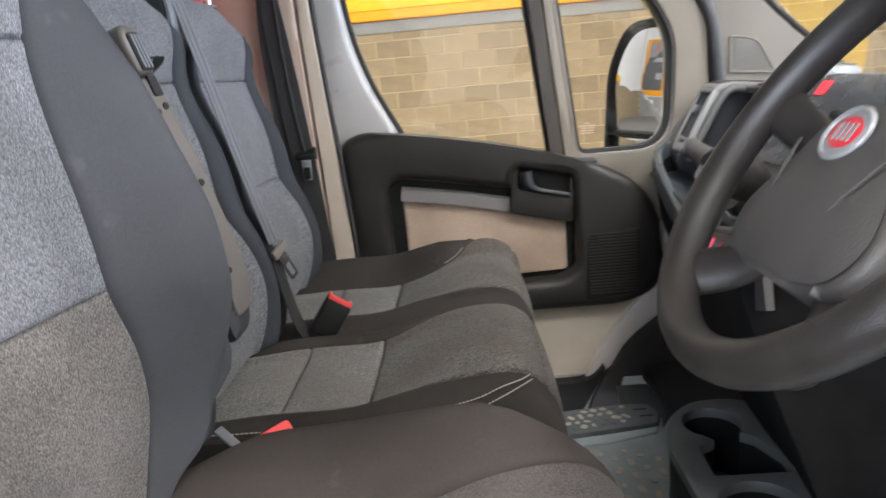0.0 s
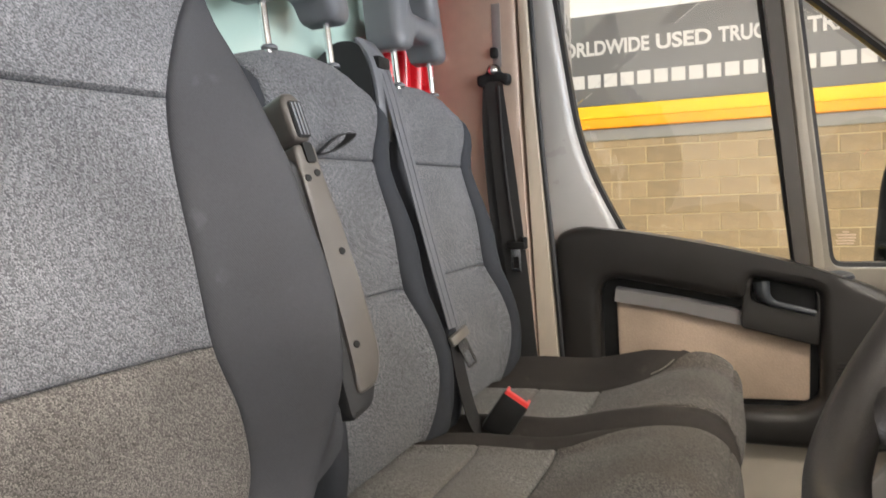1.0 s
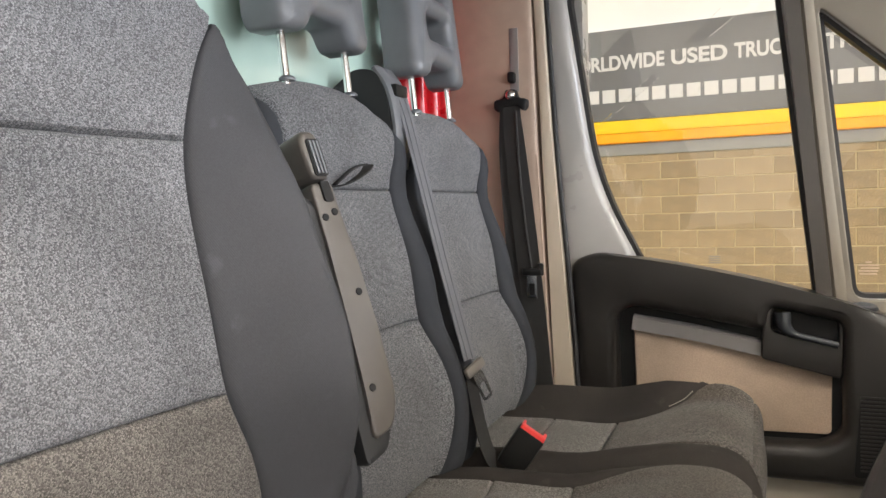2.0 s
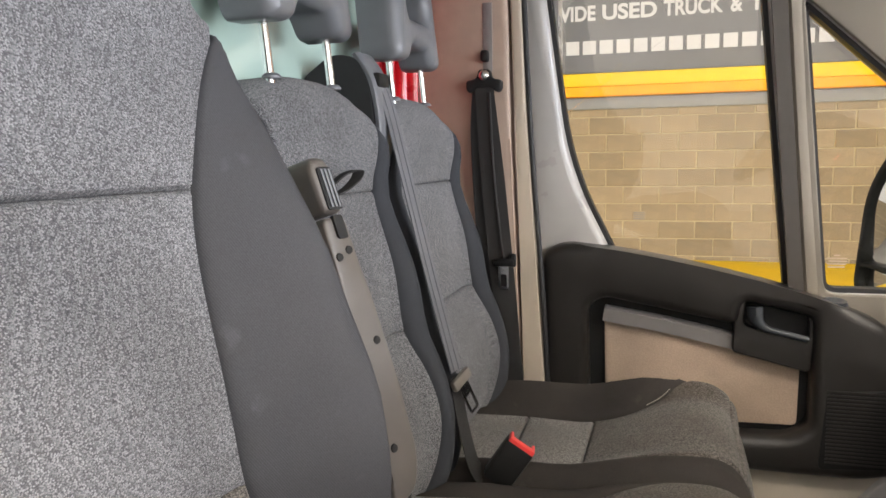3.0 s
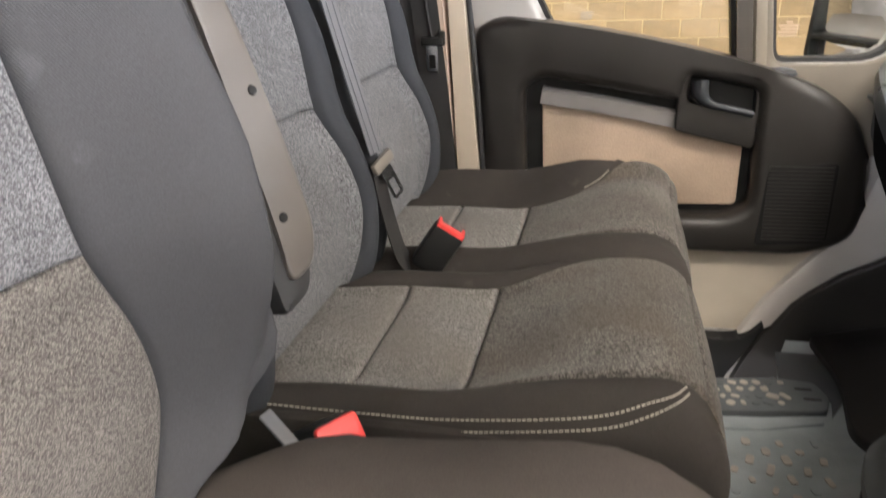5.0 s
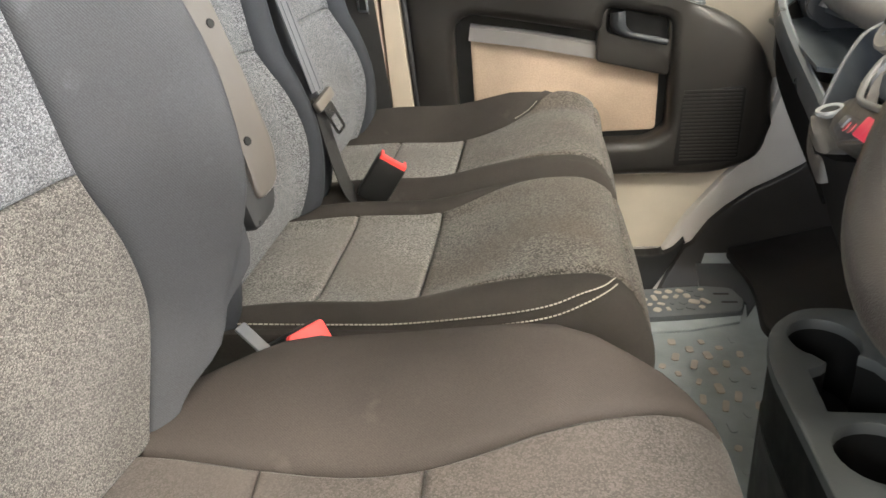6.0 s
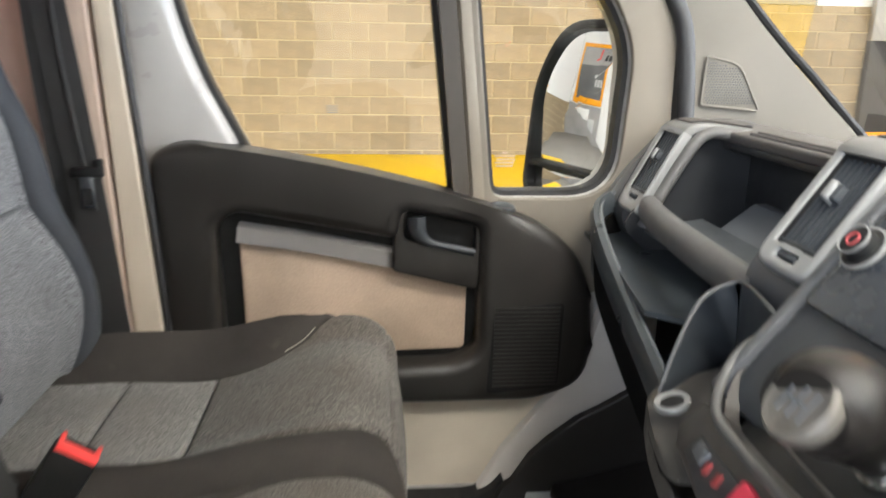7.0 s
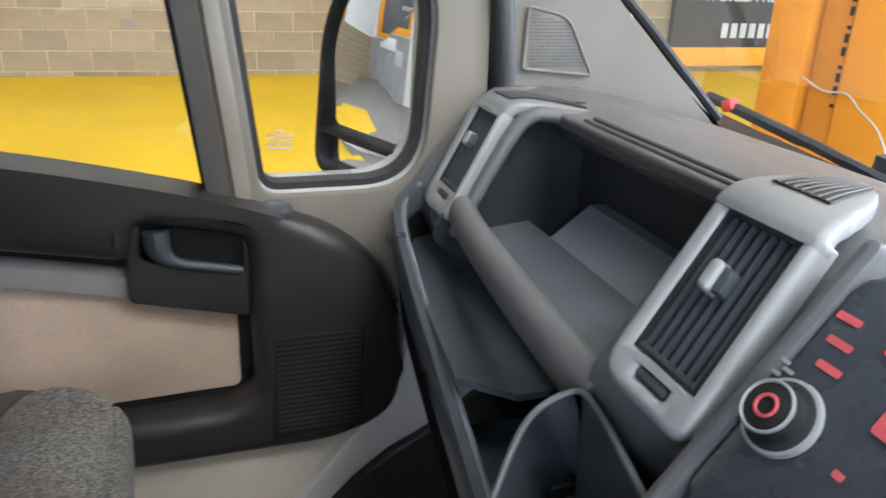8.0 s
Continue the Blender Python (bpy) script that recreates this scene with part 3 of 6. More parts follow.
# B pillar: tan trim, pale sealing flange, rubber seal
place_y = lambda y: (lambda u, v, d: Vector((u, y + d, v)))  # noqa: E731
solo("pillar_trim", prism([(-0.43, FLOOR), (-0.16, FLOOR), (-0.185, 0.5), (-0.205, 1.0), (-0.215, 1.46), (-0.43, 1.46)], place_y(0.93), 0.0, -0.10, 0.015), "pillar_trim", "tan moulded B pillar trim", "trim", kind="structure")
solo("pillar_body", newbox(-0.50, -0.112, 0.932, 1.0, FLOOR, 1.46), "white_paint", "white painted B pillar", "trim", kind="structure")
line = [Vector((-0.135, 0.87, 0.30)), Vector((-0.15, 0.87, 0.62)), Vector((-0.178, 0.87, 1.0)), Vector((-0.20, 0.87, 1.46))]
solo("flange", prism([(-0.170, 0.20), (-0.112, 0.20), (-0.132, 0.445), (-0.152, 0.75), (-0.172, 1.05), (-0.190, 1.46), (-0.212, 1.46), (-0.196, 1.05), (-0.186, 0.75), (-0.178, 0.445)], place_y(0.875), 0.0, -0.035, 0.006), "flange_cream", "pale cream door pillar flange", "trim", kind="structure")
line2 = [p + Vector((0.016, -0.014, 0)) for p in line]
solo("door_seal", sweep(curve_points(line2, 5), circle(0.006, 10)), "rubber", "black rubber door seal", "seal", kind="structure")

# ---- passenger door ----
door = thing("van_door", (0.3, 0.93, 0.12), "closed white van door with black trim and tan panel", "door")
DY = 0.93
shell = [(-0.13, 0.02), (0.62, 0.02), (0.72, 0.40), (0.800, 0.66), (0.792, 1.00), (0.50, 1.40), (-0.205, 1.44), (-0.170, 0.80)]
win = rounded([(0.03, 0.70), (0.40, 0.62), (0.315, 1.385), (-0.145, 1.40), (-0.085, 0.93)], [0.05, 0.012, 0.03, 0.05, 0.25], 8)
qwin = rounded([(0.463, 0.655), (0.70, 0.655), (0.715, 0.93), (0.66, 1.03), (0.395, 1.275)], [0.03, 0.09, 0.08, 0.06, 0.02], 8)


def inward(y0):
    return lambda u, v, d: Vector((u, y0 - d, v))


part("door_shell", prism(rounded(shell, 0.06, 4), lambda u, v, d: Vector((u, 1.03 - d + 0.045 * smooth01(0.75, 1.4, v) * -1, v)), 0.0, 0.115, 0.02, holes=(win, qwin)), "white_paint", door, "white painted door frame", angle=50)


quarter = rounded([(0.428, 0.655), (0.47, 0.60), (0.55, 0.575), (0.605, 0.52), (0.630, 0.455), (0.694, 0.475), (0.797, 0.665), (0.788, 0.995), (0.505, 1.385), (0.362, 1.39)], [0.01, 0.01, 0.03, 0.03, 0.01, 0.01, 0.06, 0.06, 0.05, 0.01], 5)
part("quarter_trim", prism(quarter, lambda u, v, d: Vector((u, 1.03 - d - 0.045 * smooth01(0.75, 1.4, v), v)), 0.108, 0.120, 0.004, holes=(qwin,), seg=3), "quarter_beige", door, "beige plastic trim round the quarter light", angle=50)
for loop, nm in ((win, "window_seal"), (qwin, "window_seal")):
    ring = [Vector((p[0], 0.955 - 0.045 * smooth01(0.75, 1.4, p[1]), p[1])) for p in loop]
    part(nm, sweep(ring, [(-0.010, -0.016), (0.010, -0.016), (0.010, 0.016), (-0.010, 0.016)], up=(0, -1, 0), closed=True), "rubber", door, "black rubber window seal")
for loop, nm in ((win, "window_pane"), (qwin, "quarter_pane")):
    g = part(nm, prism(shrink(loop, 1.01), lambda u, v, d: Vector((u, 1.0 - d - 0.045 * smooth01(0.75, 1.4, v), v)), 0.0, 0.004), "window_glass", door, "clear door glass", smooth=False)
    g.visible_shadow = False
# divider bar between the panes
part("divider", sweep([Vector((0.430, 0.918, 0.60)), Vector((0.390, 0.895, 1.0)), Vector((0.352, 0.868, 1.40))], [(-0.026, -0.02), (0.026, -0.02), (0.026, 0.004), (0.018, 0.012), (0.004, 0.014), (-0.002, 0.008), (-0.020, 0.008), (-0.026, 0.002)], up=(0, -1, 0)), "light_trim", door, "pale divider bar")
part("divider_channel", sweep([Vector((0.412, 0.905, 0.60)), Vector((0.372, 0.882, 1.0)), Vector((0.334, 0.855, 1.40))], flat_section(0.030, 0.010), up=(0, -1, 0)), "channel_brown", door, "dark glass run channel")

# black trim with the deep recess round the tan board
trim = [(-0.10, 0.262), (0.56, 0.262), (0.655, 0.30), (0.662, 0.43), (0.635, 0.545), (0.565, 0.61), (0.41, 0.668), (0.22, 0.715), (0.04, 0.748), (-0.09, 0.763), (-0.14, 0.74), (-0.118, 0.43)]
hole = [(-0.03, 0.335), (0.395, 0.345), (0.438, 0.372), (0.436, 0.612), (0.295, 0.642), (0.288, 0.588), (0.0, 0.640), (-0.035, 0.615)]
cut = rounded([(0.303, 0.642), (0.430, 0.612), (0.431, 0.558), (0.300, 0.588)], 0.012, 5)
part("armrest_trim", prism(rounded(trim, [0.02, 0.05, 0.06, 0.05, 0.05, 0.05, 0.1, 0.1, 0.1, 0.03, 0.03, 0.05], 5), inward(0.93), 0.0, 0.075, 0.024, holes=(rounded(hole, 0.02, 4),), seg=4), "door_plastic", door, "black moulded door trim")
part("recess_back", prism(shrink(rounded(hole, 0.02, 4), 1.06), inward(0.9145), 0.0, 0.003), "black_plastic", door, "dark back of the recess")
board_o = rounded([(0.005, 0.350), (0.418, 0.360), (0.420, 0.498), (0.292, 0.535), (0.285, 0.555), (0.0, 0.60)], 0.012, 4)
part("insert_panel", prism(board_o, inward(0.925), 0.0, 0.022, 0.004), "tan_board", door, "tan fibreboard panel, scuffed")
part("insert_lip", sweep(curve_points([(0.0, 0.898, 0.597), (0.14, 0.898, 0.575), (0.286, 0.898, 0.545)], 6), [(-0.012, -0.017), (0.012, -0.017), (0.012, 0.012), (0.004, 0.018), (-0.012, 0.018)]), "grey_lip", door, "grey lip above the panel")
pod = rounded([(0.278, 0.527), (0.436, 0.489), (0.446, 0.618), (0.283, 0.651)], [0.010, 0.012, 0.02, 0.02], 5)
hb = part("door_handle", prism(pod, inward(0.925), 0.0, 0.053, 0.004, holes=(cut,), seg=3), "door_plastic", door, "black handle pod with a deep pocket")
part("recess", prism(shrink(cut, 1.03), inward(0.902), 0.0, 0.003), "black_plastic", hb)
lever = curve_points([(0.321, 0.868, 0.630), (0.324, 0.864, 0.604), (0.343, 0.863, 0.585), (0.38, 0.865, 0.575), (0.428, 0.869, 0.563)], 6)
part("lever", sweep(lever, lambda t: circle(0.0170 - 0.0100 * smooth01(0.15, 0.62, t), 12, 1.0, 1.5 - t * 0.6), up=(0, -1, 0)), "dash_dark", hb, "curved black pull lever")
bm = bmesh.new()
lathe([(0.0, 0.002), (0.008, 0.0022), (0.011, 0.0045), (0.015, 0.004), (0.018, -0.003)], (0.478, 0.886, 0.6435), (0.12, -0.35, 1), 20, bm)
bm.transform(Matrix.Translation((0.478, 0, 0)) @ Matrix.Diagonal((1.6, 1, 1, 1)) @ Matrix.Translation((-0.478, 0, 0)))
part("lock_plunger", bm, "dash_dark", door, "grey oval lock button")
grille = rounded([(0.455, 0.285), (0.595, 0.297), (0.600, 0.468), (0.468, 0.455)], 0.012, 4)
sp = part("speaker_grille", prism(grille, inward(0.857), 0.0, 0.004, 0.002), "black_plastic", door, "ribbed loudspeaker grille")
for i in range(20):
    z = 0.30 + i * 0.0082
    part("rib", newbox(0.468, 0.592, 0.8518, 0.8535, z, z + 0.0042), "door_plastic", sp, smooth=False)
part("map_pocket", newbox(0.03, 0.40, 0.862, 0.90, 0.29, 0.318, 0.01), "door_plastic", door, "black pocket edge")
# sticker with small print on the quarter glass
for i, (a, b) in enumerate(((0.494, 0.506), (0.480, 0.520), (0.484, 0.520), (0.480, 0.518), (0.482, 0.516))):
    z = 0.728 - i * 0.0065
    part("print_bar", newbox(a, b, 0.990, 0.9915, z, z + 0.003), "tan_board", door, smooth=False)

# lower door and footwell side: pale painted board, grey sill line, black carpet
solo("kick_panel", prism(rounded([(-0.25, 0.03), (0.45, 0.03), (0.62, 0.30), (-0.25, 0.30)], 0.01), inward(0.935), 0.0, 0.03, 0.004), "cream_board", "pale cream lower door panel, scuffed", "panel", kind="structure")
solo("door_pocket", prism(rounded([(-0.15, 0.052), (0.43, 0.055), (0.470, 0.066), (0.496, 0.098), (0.500, 0.088), (0.463, 0.022), (0.425, -0.05), (0.40, -0.20), (-0.15, -0.20)], [0.005, 0.02, 0.02, 0.002, 0.002, 0.02, 0.02, 0.01, 0.01], 4), inward(0.93), 0.0, 0.07, 0.006), "black_plastic", "black moulded pocket with hooked end at the door foot", "panel", kind="structure")
base_low = [(0.43, -0.10), (0.443, -0.05), (0.463, 0.0), (0.500, 0.075), (0.517, 0.085), (0.552, 0.141), (0.585, 0.174), (0.641, 0.217), (0.69, 0.243), (0.737, 0.269)]
base_up = [(0.80, 0.30), (0.80, 0.60), (0.685, 0.60), (0.685, 0.45), (0.650, 0.32), (0.578, 0.247), (0.531, 0.189), (0.498, 0.146), (0.45, 0.061), (0.39, -0.10)]
solo("door_pillar", prism(base_low + base_up, inward(0.935), 0.0, 0.055, 0.004), "pale_strip", "pale grey painted A pillar base", "trim", kind="structure")
solo("footwell_side", prism(base_low + [(0.80, 0.32), (1.2, 0.34), (1.2, -0.10)], inward(0.93), 0.0, 0.066, 0.006), "arch_black", "black carpeted footwell side", "panel", kind="structure")
solo("footwell_carpet", prism(rounded([(0.585, 0.50), (0.604, 0.62), (0.606, 0.70), (0.590, 0.868), (1.05, 0.868), (1.05, -0.3), (0.70, -0.3), (0.68, 0.30)], 0.03, 4), lambda u, v, d: Vector((u, v, FLOOR + d + 0.25 * max(0.0, u - 0.62))), 0.0, 0.02, 0.006), "arch_black", "black carpet rising into the footwell", "floor", kind="structure")
solo("front_wall", newbox(1.05, 1.1, -0.92, 0.95, FLOOR, 0.76), "carpet", "black carpeted front footwell wall", "wall", kind="structure")
ap = [(0.806, 0.80), (0.795, 0.97), (0.74, 1.08), (0.53, 1.38), (0.46, 1.46), (0.53, 1.46), (0.74, 1.19), (0.942, 0.973), (1.046, 0.873), (1.13, 0.800), (1.21, 0.727), (0.806, 0.727)]
solo("pillar_cover", prism(rounded(ap, [0.03, 0.03, 0.03, 0.03, 0.01, 0.01, 0.01, 0.01, 0.01, 0.01, 0.004, 0.02], 4), inward(1.0), 0.0, 0.105, 0.006), "pillar_plastic", "pale grey A pillar cover", "trim", kind="structure")
solo("screen_seal", sweep(curve_points([(1.20, 0.902, 0.748), (1.122, 0.902, 0.820), (1.052, 0.902, 0.886), (0.955, 0.902, 0.975), (0.75, 0.902, 1.192), (0.54, 0.902, 1.46)], 6), circle(0.0085, 8)), "black_plastic", "black windscreen seal", "seal", kind="structure")
bm = prism(rounded([(0.842, 0.918), (0.905, 0.905), (0.95, 0.822), (0.838, 0.832)], [0.004, 0.02, 0.006, 0.006], 4), inward(0.894), 0.0, 0.004, 0.002)
tw = solo("tweeter_grille", bm, "pillar_plastic", "perforated grey tweeter grille on pillar", "loudspeaker", loc=(0.89, 0.89, 0.87))
for i in range(19):
    for j in range(17):
        x, z = 0.846 + i * 0.0054 + (j % 2) * 0.0027, 0.836 + j * 0.0047
        top = 0.914 - (x - 0.842) * 0.2 if x < 0.905 else 0.901 - (x - 0.905) * 1.75
        if z > top - 0.004 or z < 0.8335 - (x - 0.842) * 0.09 + 0.003:
            continue
        part("hole", lathe([(0.0017, 0.0), (0.0014, 0.0006)], (x, 0.8895, z), (0, -1, 0), 6), "dash_dark", tw, smooth=False)
edge = [Vector((q[0], 0.8892, q[1])) for q in rounded([(0.842, 0.918), (0.905, 0.905), (0.95, 0.822), (0.838, 0.832)], [0.004, 0.02, 0.006, 0.006], 4)]
part("rim", sweep(edge, circle(0.0022, 6), up=(0, -1, 0), closed=True), "pillar_plastic", tw, "raised grille rim")

solo("door_seal", sweep(curve_points([(0.815, 0.895, 0.80), (0.808, 0.893, 0.88), (0.797, 0.893, 0.96), (0.770, 0.893, 1.02), (0.70, 0.893, 1.13), (0.52, 0.893, 1.40)], 6), circle(0.016, 10), up=(0, 1, 0)), "rubber", "black rubber seal between door and A pillar", "seal", kind="structure")

# windscreen
gl = solo("windscreen", prism([(-1.10, 0.0), (1.10, 0.0), (1.10, 1.0), (-1.10, 1.0)], lambda u, v, d: Vector((lerp(1.29, 0.62, v) + 0.004 * d, u, lerp(0.72, 1.47, v))), 0, 1), "window_glass", "clear raked windscreen", "window", kind="structure")
gl.visible_shadow = False

# ---- door mirror outside ----
mir = thing("door_mirror", (0.68, 1.0, 0.62), "black van door mirror with two mirror glasses", "mirror")
ma, mb = Vector((0.624, 1.235, 0)), Vector((0.720, 1.0, 0))
across = (mb - ma).normalized()
nrm = Vector((-across.y, across.x, 0)) * 1.0
if nrm.x > 0:
    nrm = -nrm
mw = (mb - ma).length


def mirror_at(u, v, d):
    return ma + across * u + Vector((0, 0, v)) + nrm * (d - 0.10 * (v - 0.80))


out = rounded([(-0.022, 0.60), (mw + 0.02, 0.60), (mw + 0.03, 0.985), (0.06, 0.985), (-0.022, 0.86)], [0.05, 0.05, 0.04, 0.08, 0.06], 6)
up_o = rounded([(-0.004, 0.684), (mw + 0.005, 0.684), (mw + 0.015, 0.965), (0.07, 0.965), (-0.004, 0.85)], [0.01, 0.02, 0.03, 0.07, 0.05], 6)
lo_o = rounded([(0.0, 0.618), (mw, 0.618), (mw + 0.005, 0.672), (-0.004, 0.672)], [0.03, 0.03, 0.01, 0.01], 5)
part("housing", prism(out, mirror_at, -0.11, -0.004, 0.0), "black_plastic", mir)
part("rim", prism(out, mirror_at, -0.004, 0.016, 0.006, holes=(up_o, lo_o)), "black_plastic", mir)


def domed(loop, uc, vc, radius, crown):
    """A mirror glass that bulges like a part of a sphere, with a flat back."""
    bm = bmesh.new()
    rings = []
    for k in (1.0, 0.94, 0.86, 0.76, 0.65, 0.54, 0.43, 0.32, 0.21, 0.10):
        pts = [(uc + (q[0] - uc) * k, vc + (q[1] - vc) * k) for q in loop]
        rings.append([bm.verts.new(mirror_at(a, b, crown - ((a - uc) ** 2 + (b - vc) ** 2) / (2 * radius))) for a, b in pts])
    for r0, r1 in zip(rings[:-1], rings[1:]):
        for i in range(len(r0)):
            h = (i + 1) % len(r0)
            bm.faces.new((r0[i], r0[h], r1[h], r1[i]))
    bm.faces.new(rings[-1])
    foot = [bm.verts.new(mirror_at(q[0], q[1], -0.012)) for q in loop]
    for i in range(len(foot)):
        h = (i + 1) % len(foot)
        bm.faces.new((foot[i], foot[h], rings[0][h], rings[0][i]))
    bm.faces.new(foot[::-1])
    return bm


part("mirror_glass", domed(up_o, mw / 2, 0.82, 1.2, 0.011), "mirror", mir, "large convex mirror glass", angle=60)
part("mirror_glass", domed(lo_o, mw / 2, 0.66, 0.55, 0.009), "mirror", mir, "small wide-angle mirror glass", angle=60)
part("arm", newbox(0.70, 0.76, 0.99, 1.12, 0.63, 0.67, 0.015), "black_plastic", mir)

# ---- bench seat ----
bench = thing("bench_seat", (0.0, 0.31, FLOOR), "grey cloth double passenger bench with two headrests", "seat")
SEATS = (0.095, 0.525)


def spline(x, knots):
    """A smooth line through (x, value) knots."""
    n = len(knots)
    if x <= knots[0][0]:
        return knots[0][1]
    for i in range(n - 1):
        (x1, a1), (x2, a2) = knots[i], knots[i + 1]
        if x <= x2:
            m1 = (a2 - knots[max(0, i - 1)][1]) / (x2 - knots[max(0, i - 1)][0])
            m2 = (knots[min(n - 1, i + 2)][1] - a1) / (knots[min(n - 1, i + 2)][0] - x1)
            t, d = (x - x1) / (x2 - x1), x2 - x1
            return (2 * t ** 3 - 3 * t * t + 1) * a1 + (t ** 3 - 2 * t * t + t) * d * m1 + (3 * t * t - 2 * t ** 3) * a2 + (t ** 3 - t * t) * d * m2
    return knots[-1][1]


def over_top(x, s, h, z1, r):
    """Carries a back's surface in an arc over its upper edge, from height z1 on."""
    if s <= z1:
        return x + h, s
    a = min((s - z1) / r, math.pi / 2)
    rest = max(0.0, s - z1 - r * math.pi / 2)
    return x - r + (r + h) * math.cos(a) - rest, z1 + (r + h) * math.sin(a)


BACK = ((0.40, -0.245), (0.47, -0.226), (0.55, -0.222), (0.62, -0.238), (0.69, -0.266), (0.80, -0.280), (0.912, -0.304), (0.97, -0.298), (1.04, -0.306))


def bench_back(c):
    def surf(s, w, h):
        a = abs(w)
        x = spline(min(s, 1.04), BACK)
        x += (0.034 - 0.024 * smooth01(0.72, 0.93, s)) * smooth01(0.13, 0.185, a) - 0.04 * smooth01(0.192, 0.222, a) ** 2
        x, z = over_top(x, s, h, 1.025 - 0.055 * (a / 0.21) ** 2.6, 0.045)
        return Vector((x, c + w, z))
    return surf


def bench_sit(c):
    def surf(s, w, h):
        z0 = 0.42 + 0.055 * smooth01(-0.04, 0.2, s) - 0.01 * smooth01(-0.12, -0.27, s)
        z0 += 0.018 * smooth01(0.12, 0.18, abs(w)) * (1 - smooth01(0.0, 0.22, s)) - 0.03 * smooth01(0.19, 0.222, abs(w))
        if w < 0:
            z0 += 0.014 * smooth01(0.085, 0.15, -w) * (1 - smooth01(0.05, 0.26, s)) * (1 - smooth01(0.17, 0.21, -w))
        if w > 0 and c > 0.3:
            z0 += 0.042 * smooth01(0.150, 0.192, w) * (1 - 0.35 * smooth01(0.05, 0.22, s))
        r = 0.075
        if s < 0.205:
            return Vector((s, c + w, z0 + h))
        a = min((s - 0.205) / r, math.pi / 2)
        rest = max(0.0, s - 0.205 - r * math.pi / 2)
        return Vector((0.205 + (r + h) * math.sin(a) - 0.55 * rest, c + w, z0 - r + (r + h) * math.cos(a) - rest))
    return surf


for i, c in enumerate(SEATS):
    bs, cs = bench_back(c), bench_sit(c)
    half = lambda z: 0.156 + 0.012 * math.sin(min(1, max(0, (z - 0.43) / 0.26)) * math.pi) + 0.014 * smooth01(0.93, 1.03, z)  # noqa: E731
    back_p = part("backrest", pad(bs, 0.40, 1.12, lambda v: 0.024 * smooth01(0.6, 0.95, v) - 0.212, lambda v: 0.212 - 0.024 * smooth01(0.6, 0.95, v), 14, 12, depth=0.05, edge=0.03), "seat_shell", bench, "dark seat back core")
    back_p.data.transform(Matrix.Translation((-0.03, 0, 0)))
    for a, b1 in ((0.425, 0.69), (0.69, 0.912), (0.912, 1.14)):
        hw = lambda v, a=a, b1=b1: half(lerp(a, b1, v))  # noqa: E731
        part("back_panel", pad(bs, a + 0.0003, b1 - 0.0003, lambda v, hw=hw: -hw(v), hw, 28, 24, edge=0.010, depth=0.03, puff=0.005), "fleck_far", back_p, "flecked grey cloth panel")
    for sgn in (-1, 1):
        inner = lambda v: sgn * (half(lerp(0.425, 1.08, v)) + 0.002)  # noqa: E731
        outer = lambda v: sgn * (0.214 - 0.026 * smooth01(0.70, 1.0, v))  # noqa: E731
        w0, w1 = (inner, outer) if sgn > 0 else (outer, inner)
        part("side_bolster", pad(bs, 0.425, 1.08, w0, w1, 28, 10, edge=0.012, depth=0.06), "bolster_shaded", back_p, "smooth dark grey bolster")
    sit_p = part("cushion", pad(cs, -0.28, 0.42, -0.212, 0.212, 14, 12, edge=0.03, depth=0.09), "seat_shell", bench, "dark cushion core")
    sit_p.data.transform(Matrix.Translation((-0.006, 0, -0.028)))
    outer_seam = ((-0.28, 0.145), (-0.13, 0.133), (0.0, 0.127), (0.06, 0.126), (0.10, 0.137), (0.14, 0.163), (0.17, 0.184), (0.20, 0.195), (0.42, 0.20))
    hw_far = (lambda s: spline(s, outer_seam)) if c > 0.3 else (lambda s: lerp(0.155, 0.190, smooth01(0.0, 0.16, s)))  # noqa: E731
    hw_near = lambda s: -spline(s, ((-0.28, 0.132), (0.0, 0.133), (0.10, 0.143), (0.17, 0.138), (0.23, 0.124), (0.262, 0.124), (0.30, 0.165), (0.345, 0.203), (0.42, 0.205)))  # noqa: E731
    for a, b, m_ in ((-0.275, -0.132, "plush_rear"), (-0.132, 0.002, "plush_rear"), (0.002, 0.278, "plush_front"), (0.278, 0.42, "plush_front")):
        near = lambda v, a=a, b=b: hw_near(lerp(a, b, v))  # noqa: E731
        far = lambda v, a=a, b=b: hw_far(lerp(a, b, v))  # noqa: E731
        part("cushion_panel", pad(cs, a + 0.0003, b - 0.0003, near, far, 26, 24, edge=0.009, depth=0.03, puff=0.007), m_, sit_p, "worn grey plush cushion panel")
    for sgn in (-1, 1):
        end = 0.39 if sgn > 0 else 0.325
        inner = lambda v: (hw_far if sgn > 0 else hw_near)(lerp(-0.275, end, v)) + sgn * 0.002  # noqa: E731
        outer = lambda v: sgn * 0.214  # noqa: E731
        w0, w1 = (inner, outer) if sgn > 0 else (outer, inner)
        part("side_bolster", pad(cs, -0.275, end, w0, w1, 30, 8, edge=0.014, depth=0.06), "bolster_seat", sit_p, "dark cloth cushion bolster")
part("side_skirt", newbox(-0.27, 0.215, -0.117, -0.10, 0.2, 0.435, 0.008), "bolster_seat", bench, "dark cloth cushion side")


def stitch_run(line, step):
    bm = bmesh.new()
    run, start = 0.0, line[0]
    for p, n in zip(line[:-1], line[1:]):
        run += (n - p).length
        if run > step:
            sweep([start, start + (n - start) * 0.72], circle(0.0009, 5), bm=bm)
            run, start = 0.0, n
    return bm


